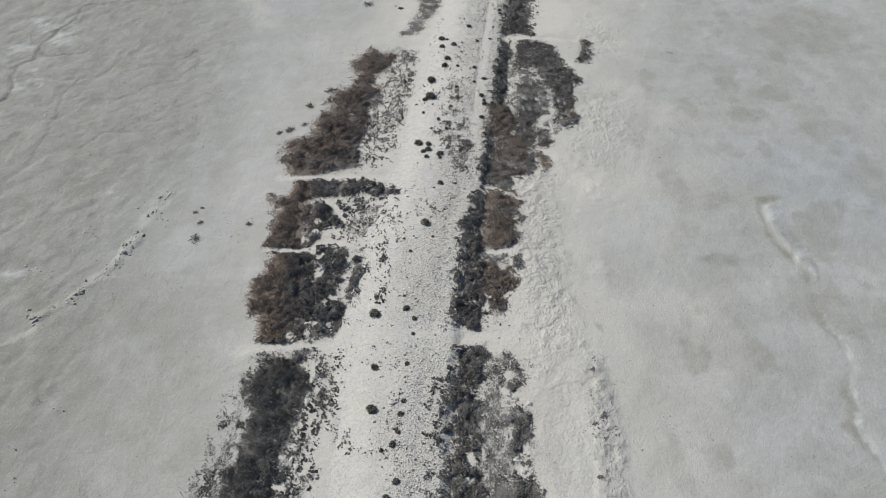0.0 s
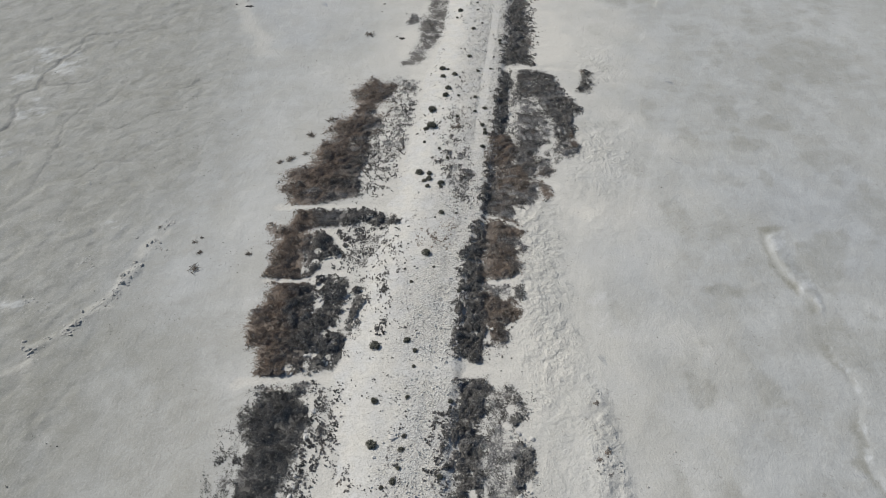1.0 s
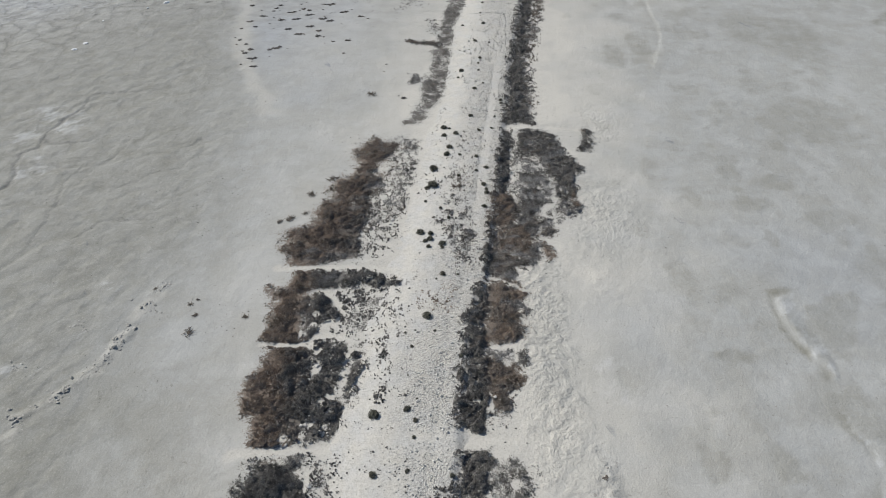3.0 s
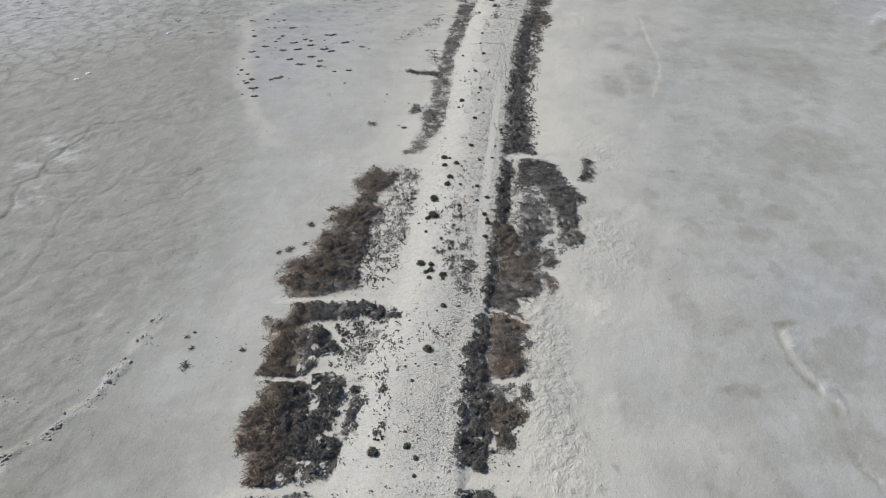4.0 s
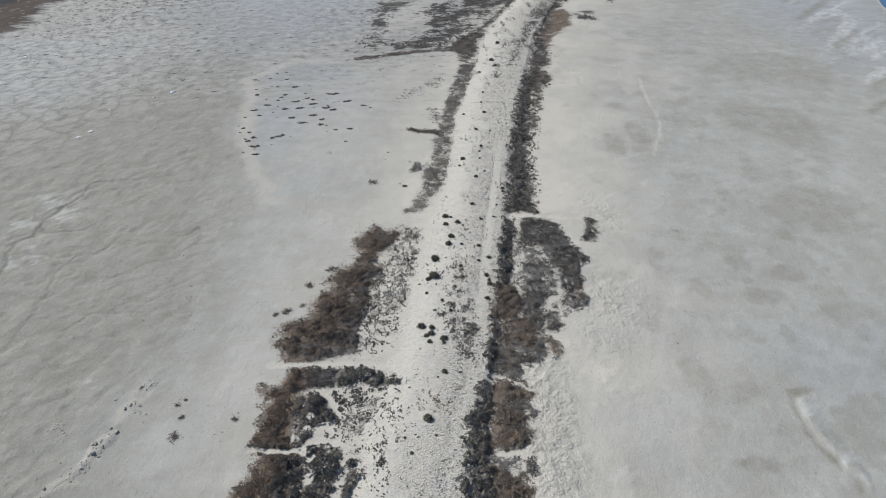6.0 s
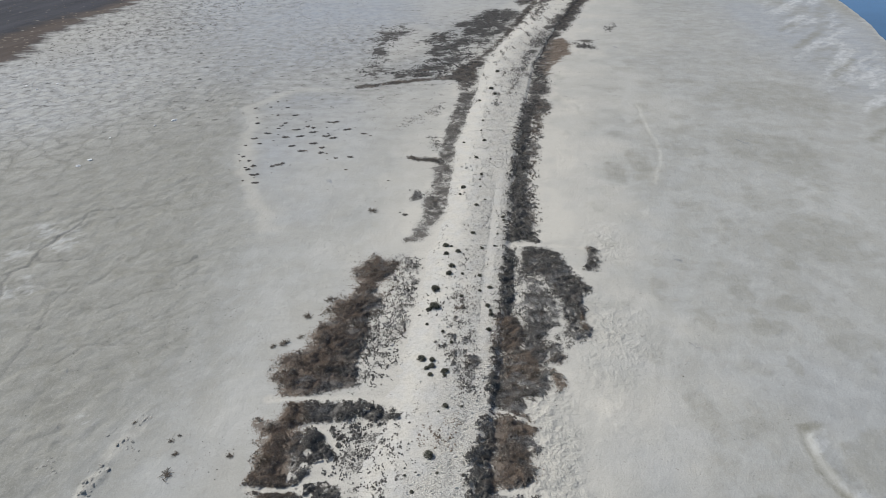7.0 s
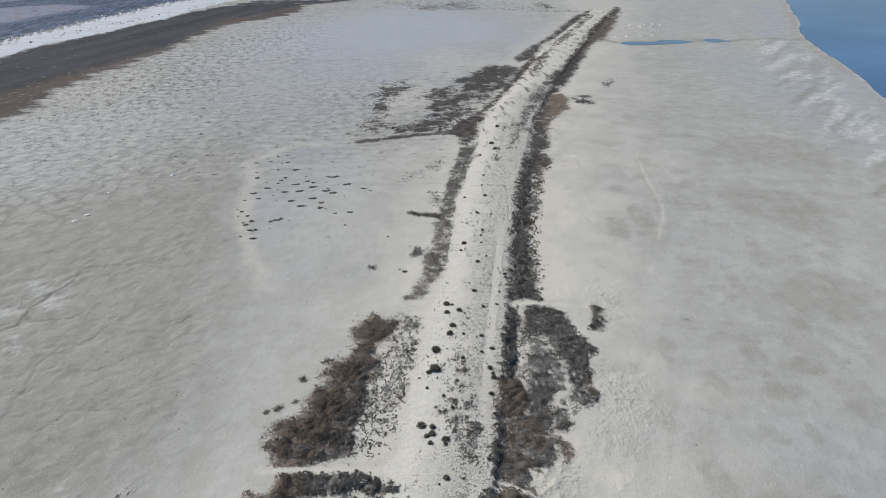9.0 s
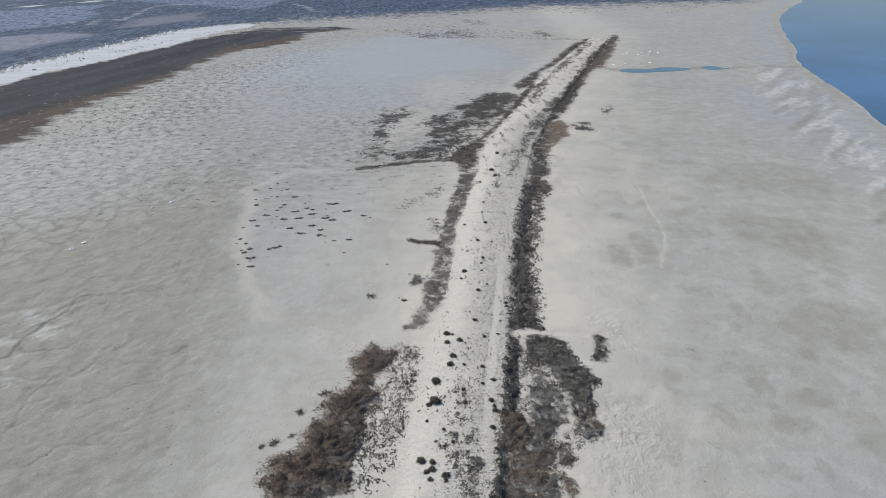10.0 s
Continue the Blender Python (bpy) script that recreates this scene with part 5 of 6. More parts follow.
    wet_shade = np.maximum(wet_shade, 0.38 * ramp(fbm(x, y, 5, 91, 5), 0.42, 0.75) * ramp(x, 14, 26) * (1 - ramp(y, 130, 230)))
    wet_shade = np.maximum(wet_shade, 0.9 * (1 - ramp(line_distance(x, y, OUTLET) + 1.2 * fbm(x, y, 8, 92, 3), 0.5, 3.0)))
    for outline, dark in ((DAMP_FOOT, 0.95), (DARK_HOLLOW, 0.8), (DAMP_BACK, 0.42)):
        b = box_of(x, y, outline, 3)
        wet_shade[b] = np.maximum(wet_shade[b], dark * ramp(inside_distance(x[b], y[b], outline) + 0.25 * fbm(x[b], y[b], 1.0, 104, 3), -0.25, 0.35))
    wet_shade = np.maximum(wet_shade, 0.45 * (1 - ramp(line_distance(x, y, BACK_EDGE) + 0.15 * fbm(x, y, 1.0, 105, 2), 0.05, 0.4)))
    shore = np.full(x.shape, -40.0)
    b = box_of(x, y, SHORE, 40)
    shore[b] = inside_distance(x[b], y[b], SHORE)
    wet_shade = np.maximum(wet_shade, 0.42 * ramp(shore + 2.0 * fbm(x, y, 12, 93, 3), -5, -1.5))
    salt = 0.7 * ramp(shore + 5 * fbm(x, y, 18, 94, 3), -22, -10) * (1 - ramp(shore, -8, -3))
    for cx, cy, rx, ry, s in ((-18, 300, 62, 85, 0.9), (40, 430, 120, 40, 0.45), (-45, 230, 40, 60, 0.6), (-100, 150, 30, 26, 0.6), (112, 190, 22, 50, 0.6),
                              (-70, 180, 30, 40, 0.3), (6, 165, 16, 10, 0.2), (45, 48, 8, 10, 0.2), (20, 42, 5, 6, 0.15), (150, 330, 60, 60, 0.2)):
        salt = np.maximum(salt, s * spot(x, y, cx, cy, rx, ry))
    inner_side = np.interp(y, (40, 70, 100, 120, 145, 177, 230, 265, 285), (62, 74, 82, 85, 91, 97, 114, 124, 150)) + 5 * fbm(x, y, 14, 88, 3)
    pan = inside_distance(x, y, PAN) + 1.2 * fbm(x, y, 6, 89, 4)
    salt = np.maximum(salt, 0.46 * ramp(pan, 1.0, 6.0) * (1 - ramp(x, -22, -8)) * (0.75 + 0.45 * fbm(x, y, 9, 90, 3)))
    cream = np.maximum(cream, 0.40 * (1 - ramp(np.abs(pan - 0.8), 0.4, 2.4)) * (1 - ramp(x, -30, -18)))
    zone = ramp(x - inner_side, -5, 9) * (1 - ramp(shore, -9, -3)) * (1 - ramp(y, 262, 280))
    band = fbm(0.16 * (0.66 * x + 0.75 * y), 0.75 * x - 0.66 * y, 5, 95, 4)
    white = 0.5 * zone * (1 - ramp(np.abs(band), 0.05, 0.45)) + 0.35 * spot(x, y, -100, 155, 34, 28)
    white = np.maximum(white, sunlit_slope)
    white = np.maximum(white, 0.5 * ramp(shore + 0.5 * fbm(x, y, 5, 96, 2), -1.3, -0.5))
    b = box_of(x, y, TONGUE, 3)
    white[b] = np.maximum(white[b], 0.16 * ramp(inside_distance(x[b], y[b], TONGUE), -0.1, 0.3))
    for cx, cy, rx, ry in ((15.5, 34.1, 2.6, 3.2), (16.3, 31.6, 1.2, 0.8)):
        white = np.maximum(white, 0.16 * spot(x, y, cx, cy, rx, ry, 0.2))
    for cx, cy, rx, ry in PALE_PLATES:
        white = np.maximum(white, 0.36 * spot(x, y, cx, cy, 1.2 * rx, 1.2 * ry, 0.8) * (0.55 + 0.6 * fbm(x, y, 1.6, 98, 4)))
    plates = np.clip(0.8 * spot(x, y, -92, 150, 34, 38, 0.7) + 0.20 * spot(x, y, -62, 76, 14, 13) + 0.27 * grey, 0, 1)
    wet_shade = np.maximum(wet_shade, 0.5 * zone * (1 - ramp(np.abs(band - 0.55), 0.05, 0.2)))
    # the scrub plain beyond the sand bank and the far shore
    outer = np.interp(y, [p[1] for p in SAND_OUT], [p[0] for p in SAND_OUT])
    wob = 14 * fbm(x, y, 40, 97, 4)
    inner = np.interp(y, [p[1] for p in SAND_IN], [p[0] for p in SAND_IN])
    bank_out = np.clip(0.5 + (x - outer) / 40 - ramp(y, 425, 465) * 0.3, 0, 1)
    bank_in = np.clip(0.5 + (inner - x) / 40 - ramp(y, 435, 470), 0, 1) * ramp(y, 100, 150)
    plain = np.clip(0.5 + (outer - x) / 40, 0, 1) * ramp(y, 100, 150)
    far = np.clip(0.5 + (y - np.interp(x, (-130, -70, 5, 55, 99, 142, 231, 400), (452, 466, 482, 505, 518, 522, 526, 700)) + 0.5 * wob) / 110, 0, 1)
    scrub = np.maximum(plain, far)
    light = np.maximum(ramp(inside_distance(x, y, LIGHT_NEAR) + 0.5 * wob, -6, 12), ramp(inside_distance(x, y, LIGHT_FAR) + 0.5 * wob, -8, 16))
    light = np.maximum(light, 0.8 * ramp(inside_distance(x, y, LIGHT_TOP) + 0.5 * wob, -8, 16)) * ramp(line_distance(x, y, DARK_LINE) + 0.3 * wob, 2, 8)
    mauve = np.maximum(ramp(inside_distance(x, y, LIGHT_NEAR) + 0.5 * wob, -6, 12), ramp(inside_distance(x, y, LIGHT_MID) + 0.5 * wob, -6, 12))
    for line in WHITE_LINES:
        white = np.maximum(white, 0.32 * (1 - ramp(line_distance(x, y, line), 1, 6)))
    for cx, cy, rx, ry in ((-349.8, 600.2, 6, 5), (-336.4, 626.5, 6, 6), (-317.6, 644.6, 6, 7)):
        white = np.maximum(white, spot(x, y, cx, cy, rx, ry))
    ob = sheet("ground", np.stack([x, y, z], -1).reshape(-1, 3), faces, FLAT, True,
               dict(litter=litter, cream=cream * (1 - 0.9 * litter), grey=grey, wet_shade=wet_shade, salt=salt, scrub=scrub, rust=rust, pale=pale, crust=crust, white=np.clip(white, 0, 1),
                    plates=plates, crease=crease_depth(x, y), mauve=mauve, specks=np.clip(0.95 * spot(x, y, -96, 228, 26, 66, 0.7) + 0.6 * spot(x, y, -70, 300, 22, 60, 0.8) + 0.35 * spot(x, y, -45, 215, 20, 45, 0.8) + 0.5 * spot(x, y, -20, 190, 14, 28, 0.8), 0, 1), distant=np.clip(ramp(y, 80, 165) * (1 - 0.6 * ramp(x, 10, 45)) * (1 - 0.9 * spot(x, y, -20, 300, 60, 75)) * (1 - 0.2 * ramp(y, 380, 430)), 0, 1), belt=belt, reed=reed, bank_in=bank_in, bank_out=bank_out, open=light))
    return tagged(ob, "pale grey-beige dried salt mud flat with stains and ridges", "ground", kind="structure")


def distant_litter(x, y, k, share, edge, outline):
    d = inside_distance(x, y, outline) + 0.8 * edge * fbm(x / 1.4, y, 3 + edge, 300 + k, 4)
    return ramp(d, -1.2 * edge, 1.6 * edge) * np.clip(share + 0.85 * fbm(x / 1.3, y, 2.6, 340 + k, 4) + 0.2 * fbm(x, y, 9, 380 + k, 2), 0, 1)


def build_road():
    ys = spaced(6, 90, 0.3, 1.012, -30, 356)
    u = np.linspace(0, 1, 54)
    left, right = road_sides(ys)
    x = (left - 1.4)[:, None] + u[None] * (right - left + 3.2)[:, None]
    y = np.repeat(ys[:, None], len(u), 1)
    r, c = x.shape
    i = np.arange(r * c).reshape(r, c)
    faces = np.stack([i[:-1, :-1], i[:-1, 1:], i[1:, 1:], i[1:, :-1]], -1).reshape(-1, 4)
    z = road_height(x, y) + 0.02 * fbm(x, y, 1.2, 71, 2) + 0.012 * fbm(x, y, 0.5, 72, 2) - 0.02
    across = (x - left[:, None]) / (right - left)[:, None]
    rim = ramp(np.minimum(u[None] * 12, (1 - u[None]) * 12) + 0 * x, 0, 1)
    z = z - 0.10 * (1 - rim)
    z = z - 0.05 * (1 - ramp(np.abs(across - 0.80 + 0.02 * np.sin(y * 0.12)), 0.02, 0.07)) * (1 - ramp(y, 60, 110))
    gravel = ramp(across + 0.16 * fbm(x, y, 3.0, 73, 4), 0.34, 0.62) * (1 - 0.75 * (1 - ramp(np.abs(across - 0.80), 0.02, 0.08)) * ramp(y, 60, 75) * (1 - ramp(y, 92, 105)))
    gravel = gravel * (0.25 + 0.75 * ramp(np.abs(y - 28) + 0.6 * fbm(x, y, 2, 74, 2), 0.4, 2.0))
    litter = np.zeros(x.shape)
    for k, (_, tone, _, _, _, share, edge, outline) in enumerate(PATCHES):
        if min(p[1] for p in outline) > 125:
            b = box_of(x, y, outline, 3 + edge)
            litter[b] = np.maximum(litter[b], distant_litter(x[b], y[b], k, share + 0.12, edge, outline))
    litter = np.maximum(litter, 0.34 * ramp(y, 110, 170) * (0.7 + 0.5 * fbm(x / 0.5, y / 3, 2.5, 99, 3)))
    ob = sheet("road", np.stack([x, y, z], -1).reshape(-1, 3), faces, ROAD, True, dict(gravel=gravel, litter=litter))
    return tagged(ob, "raised causeway track of pale sand and limestone gravel", "road", kind="structure")


build_flat()
build_road()


def build_water(outline, wobble, material, label, category):
    """A flat sheet of water with a wandering edge."""
    points = []
    for (ax, ay), (bx, by) in zip(outline, outline[1:] + outline[:1]):
        steps = max(1, min(60, int(math.hypot(bx - ax, by - ay) / (2.5 * wobble))))
        points += [(ax + (bx - ax) * k / steps, ay + (by - ay) * k / steps) for k in range(steps)]
    p = np.array(points)
    p = p + wobble * np.stack([fbm(p[:, 0], p[:, 1], 9 * wobble, 62, 4), fbm(p[:, 0], p[:, 1], 9 * wobble, 63, 4)], -1)
    bm = bmesh.new()
    bm.faces.new([bm.verts.new((px, py, 0.02)) for px, py in p])
    bmesh.ops.triangulate(bm, faces=bm.faces[:])
    mesh = bpy.data.meshes.new("water")
    bm.to_mesh(mesh)
    bm.free()
    mesh.materials.append(material)
    return tagged(new("water", mesh), label, category, kind="structure")


build_water(SHORE, 0.5, LAKE, "still blue lake reflecting the clear sky", "lake")
build_water(CREEK, 0.9, POOL, "narrow blue pool of water on the mud flat", "pool")
build_water(INLET, 0.8, POOL, "small dark blue pool on the mud flat", "pool")

# ---- scrub ----
MARGIN = 1.5
for k, (label, tone, density, radius, tall, share, edge, outline) in enumerate(PATCHES):
    rng = np.random.default_rng(500 + k)
    xs, ys = [p[0] for p in outline], [p[1] for p in outline]
    x0, x1, y0, y1 = min(xs) - MARGIN, max(xs) + MARGIN, max(min(ys) - MARGIN, 10.5), max(ys) + MARGIN
    near, sparse, relief = max(ys) < 85, share < 0.6, max(ys) < 140
    n = int(density * (1.3 if sparse else 3.3 if near else 1.7) * (x1 - x0) * (y1 - y0))
    x, y = rng.uniform(x0, x1, n), rng.uniform(y0, y1, n)
    thick = cover(x, y, outline, share, edge, 100 + 3 * k)
    keep = thick > rng.uniform(0.04, 0.85, n)
    if near and not sparse:
        keep &= ramp(value_noise(x / 0.34, y / 0.34, 17) + 0.3 * tone[0] + 0.2 * tone[1] + max(0, share - 0.85), 0.10, 0.42) > rng.uniform(0, 1, n)
    for line, wide in zip(PATHS, PATH_WIDTH):
        keep &= line_distance(x, y, line) + 0.15 * fbm(x, y, 0.8, 68, 2) > 0.42 * wide
    x, y, thick = x[keep], y[keep], thick[keep]
    swell = (0.35 + 0.6 * value_noise(x / 1.6, y / 1.6, 7) + 0.8 * value_noise(x / 0.5, y / 0.5, 8)) * (0.85 if sparse else 0.64 * (0.6 + 0.4 * thick))
    r = radius * (0.86 if near and not sparse else 1.0) * rng.uniform(0.6, 1.5, len(x)) * swell
    h = (0.75 if sparse else 0.66) * tall * rng.uniform(0.5, 1.3, len(x)) * swell
    blades = 5 if near else 4
    distant = min(ys) > 125
    if distant:
        some = rng.uniform(0, 1, len(x)) < 0.6
        x, y, thick, r, h = x[some], y[some], thick[some], 1.3 * r[some], 0.6 * h[some]
    mound = (0.0 if sparse or not relief else max(0.2, 1.7 - 1.5 * tone[1])) * tall * thick * ramp(value_noise(x / 0.9, y / 0.9, 9) + 0.5 * value_noise(x / 0.4, y / 0.4, 10), 0.35, 1.15)
    v, f = tufts(rng, x, y, surface(x, y) + mound, r, h, blades)
    rust, pale = tones(x, y)
    tagged(sheet("scrub", v, f, FAR_SCRUB if distant else SCRUB, masks=dict(rust=spread(rust, blades), pale=spread(pale, blades))), label, "scrub", kind="stuff")


def far_scrub(label, outline, count, radius, tall, tone, share, seed, edge):
    rng = np.random.default_rng(seed)
    xs, ys = [p[0] for p in outline], [p[1] for p in outline]
    x, y = rng.uniform(min(xs), max(xs), count), rng.uniform(min(ys), max(ys), count)
    keep = cover(x, y, outline, share, edge, seed) > rng.uniform(0.05, 0.95, count)
    x, y = x[keep], y[keep]
    r, h = radius * rng.uniform(0.6, 1.5, len(x)), tall * rng.uniform(0.6, 1.3, len(x))
    v, f = tufts(rng, x, y, surface(x, y), r, h, 3)
    rust, pale = np.full(len(x), tone[0]), np.full(len(x), tone[1])
    tagged(sheet("scrub", v, f, FAR_SCRUB, masks=dict(rust=spread(rust, 3), pale=spread(pale, 3))), label, "scrub", kind="stuff")


far_scrub("brown inner belt of dry reeds round the flat", BELT_IN + BELT_MID[::-1], 3000, 0.7, 0.10, (0.55, 0.1), 0.70, 900, 6)
far_scrub("grey-brown outer belt of dry reeds", BELT_MID + SAND_IN[::-1], 3500, 0.7, 0.10, (0.1, 0.1), 0.66, 905, 6)
far_scrub("dark saltbush along the sand bank", [(-173, 287), (-163, 316), (-150, 348), (-139, 380), (-124, 410), (-132, 412), (-148, 380), (-160, 348), (-172, 316), (-181, 287)], 1200, 0.5, 0.5, DARK, 0.32, 906, 3)
far_scrub("dark scrub along the outer side of the sand bank", SAND_OUT + [(-118, 470), (-143, 445), (-162, 395), (-175, 347), (-188, 314), (-200, 285), (-250, 180)], 7000, 0.5, 0.30, (0.0, 0.25), 0.45, 907, 7)
far_scrub("grey scrub scattered over the distant plain", SAND_OUT + [(-130, 560), (-300, 800), (-560, 800), (-560, 180)], 4000, 0.9, 0.18, (0.0, 0.8), 0.26, 901, 10)
far_scrub("grey scrub on the far shore", [(-150, 478), (0, 470), (110, 462), (230, 508), (285, 545), (330, 620), (330, 800), (-300, 800)], 5000, 1.0, 0.2, (0.0, 0.8), 0.5, 902, 8)
far_scrub("thin dark line of scrub across the flat", [(36.1, 361.8), (50.8, 358.4), (75.2, 349.6), (80.7, 347.5), (73.9, 343.2), (51.8, 351.4), (35.5, 355.6)], 675, 0.5, 0.16, (0.2, 0.3), 0.46, 910, 4)
far_scrub("dark scrub drift across the distant flat", [(-10.7, 381.2), (2.6, 390.1), (14.9, 399.5), (25, 368.1), (35.2, 357.1), (13.3, 360), (-6.1, 364.6)], 1125, 0.5, 0.16, (0.15, 0.3), 0.46, 911, 4)
far_scrub("small dark scrub drift near the far track", [(53.9, 382.6), (60.4, 377.4), (64.7, 360.7), (56.9, 363.7)], 375, 0.5, 0.16, (0.2, 0.3), 0.46, 912, 4)
far_scrub("brown scrub drift at the edge of the salt flat", [(2.8, 387.3), (12.6, 387.5), (24.1, 365.5), (14.6, 359.8), (2.6, 362.8)], 750, 0.5, 0.16, (0.4, 0.3), 0.46, 913, 4)
far_scrub("dark crescent of scrub near the far track", [(54.3, 383.8), (59.8, 384.6), (63.2, 360.2), (59, 359.3), (55.9, 372.1)], 375, 0.5, 0.16, (0.2, 0.3), 0.46, 914, 4)
far_scrub("brown scrub patches on the distant flat", [(17, 443.8), (30.2, 438.6), (34.5, 416.7), (25.9, 409), (17.6, 428.7)], 675, 0.5, 0.16, (0.5, 0.3), 0.46, 915, 4)
far_scrub("brown scrub line on the distant flat", [(-10.1, 381.4), (1.7, 381.2), (4.7, 368.2), (-3.5, 360.2), (-8.7, 366.5)], 675, 0.5, 0.16, (0.5, 0.3), 0.46, 916, 4)
far_scrub("grey scrub streak near the lake shore", [(154.2, 460.3), (170.6, 482.4), (194.4, 501.7), (173.5, 465), (156.9, 447.4)], 675, 0.5, 0.16, (0.1, 0.5), 0.46, 917, 4)
far_scrub("thin scrub patches beyond the far track", [(-20, 372), (20, 362), (60, 352), (40, 400), (-10, 420), (-30, 400)], 2600, 0.8, 0.14, (0.3, 0.6), 0.30, 908, 9)
far_scrub("scattered tussocks before the reed belt", [(-118, 175), (-104, 300), (-84, 345), (-60, 380), (-52, 330), (-62, 240), (-80, 190), (-105, 168)], 8000, 0.34, 0.08, (0.15, 0.45), 0.34, 904, 9)
far_scrub("sparse grey tussocks on the salt flat", [(-62, 240), (-40, 190), (-26, 160), (-20, 200), (-24, 260), (-50, 300)], 9000, 0.20, 0.08, (0.15, 1.0), 0.34, 909, 9)

# ---- gravel and stones ----
rng = np.random.default_rng(31)


def scatter_gravel(label, y0, y1, count, low, high, size):
    y = rng.uniform(y0, y1, count)
    left, right = road_sides(y)
    u = rng.uniform(0, 1, count)
    keep = ramp(u + 0.16 * fbm(u * 9, y, 3.0, 73, 4), low, high) > rng.uniform(0.03, 1, count)
    keep &= np.abs(y - 28) > 0.9 * rng.uniform(0, 1, count)
    # the wheel track is swept almost clean
    keep &= (np.abs(u - 0.80) > 0.055) | (y < 56) | (y > 104) | (rng.uniform(0, 1, count) < 0.12)
    x = left + u * (right - left + 0.25)
    x, y = x[keep], y[keep]
    r = size * np.exp(rng.normal(0, 0.45, len(x)))
    v, f = pebbles(rng, x, y, surface(x, y) + 0.01, np.clip(r, 0.02, 0.22))
    tagged(sheet("gravel", v, f, PEBBLE), label, "gravel", kind="stuff")


scatter_gravel("loose pale limestone gravel on the track", 5, 50, 17000, 0.34, 0.82, 0.046)
scatter_gravel("loose pale limestone gravel on the stony track", 50, 100, 15000, 0.18, 0.85, 0.054)
scatter_gravel("coarse pale gravel on the far causeway", 100, 200, 9000, 0.05, 0.7, 0.085)


def rock_mesh(seed, material):
    """A weathered stone with flattened foot and rounded breaks."""
    r = random.Random(seed)
    bm = bmesh.new()
    bmesh.ops.create_icosphere(bm, subdivisions=2, radius=1.0)
    push = [Vector((r.uniform(-1, 1), r.uniform(-1, 1), r.uniform(-0.4, 1))).normalized() for _ in range(6)]
    for v in bm.verts:
        for d in push:
            over = v.co.dot(d) - 0.72
            if over > 0:
                v.co -= d * over * 0.85
        v.co *= 1 + 0.4 * noise.noise(v.co * 1.9 + Vector((seed * 3.1, 0, 0))) + 0.3 * noise.noise(v.co * 4.5 + Vector((0, seed, 0)))
        v.co.z *= 0.5
        v.co.z = max(v.co.z, -0.22)
    mesh = bpy.data.meshes.new("stone")
    bm.to_mesh(mesh)
    bm.free()
    mesh.materials.append(material)
    return mesh


BROKEN_CRUST = ((-33.8, 37.9, 1.0), (-33.4, 39.2, 1.0), (-33.3, 40.6, 0.9), (-32.8, 41.7, 0.8), (-36.6, 33.7, 1.0), (-37.2, 33.2, 0.6), (-39.5, 30.6, 1.2), (-31.9, 44.8, 1.0), (-31.0, 44.1, 0.6), (-38.4, 42.0, 1.2), (-42.4, 37.3, 0.8), (-31.1, 47.9, 0.5), (-27.5, 45.1, 0.5), (-26.3, 43.6, 0.5))
px, py, size = [], [], []
for cx, cy, spread_of in BROKEN_CRUST:
    n = int(18 * spread_of)
    px.append(rng.normal(cx, 0.55 * spread_of, n))
    py.append(rng.normal(cy, 0.6 * spread_of, n))
    size.append(0.05 + 0.12 * rng.uniform(0, 1, n) ** 2)
px, py, size = np.concatenate(px), np.concatenate(py), np.concatenate(size)
v, f = pebbles(rng, px, py, np.zeros(len(px)), size)
v[:, 2] = 0.45 * v[:, 2] + np.repeat(surface(px, py), 6)
tagged(sheet("broken_crust", v, f, CRUST), "broken lumps of pale mud crust along a low scar", "mud crust", kind="stuff")

px, py = rng.uniform(-60, 48, 36000), rng.uniform(12, 100, 36000)
left, right = road_sides(py)
off = np.where(px > right, px - right - 3, np.where(px < left, left - px - 5, -1))
keep = (off > 0) & (ramp(fbm(px, py, 7, 181, 3), 0.1, 1.1) * np.exp(-off / np.where(px > right, 9, 30)) > rng.uniform(0.02, 1.0, len(px)))
px, py = px[keep], py[keep]
# clusters right of the track are added to stand in for dark pits
CRUMB_SPOTS = ((-31.6, 70.0), (-31.3, 67.2), (-31.0, 65.5), (-31.5, 62.2), (-30.8, 59.1), (-33.3, 59.4), (-29.4, 57.0), (-27.0, 70.2), (-29.4, 67.9), (-26.8, 65.9), (-26.9, 64.9), (-34.8, 73.6), (-36.0, 71.1), (-46.0, 78.7), (-35.9, 77.1), (-34.3, 78.3),
               (-39.3, 70.4), (-22.5, 61.0), (-43.7, 58.2), (-40.2, 59.9), (-37.3, 65.4), (-51.2, 64.0), (-47.5, 64.4), (12.5, 22.3), (13.2, 18.6), (12.2, 18.4), (13.7, 17.7), (8.3, 15.9), (18.7, 18.8))
for cx, cy in CRUMB_SPOTS:
    px, py = np.append(px, rng.normal(cx, 0.5, 16)), np.append(py, rng.normal(cy, 0.4, 16))
size = np.clip(0.034 * np.exp(rng.normal(0, 0.5, len(px))), 0.015, 0.11)
v, f = pebbles(rng, px, py, surface(px, py), size)
tagged(sheet("mud_crumbs", v, f, CRUMB), "small dark mud crumbs and twigs on the flat, some marking pits", "mud crumbs", kind="stuff")

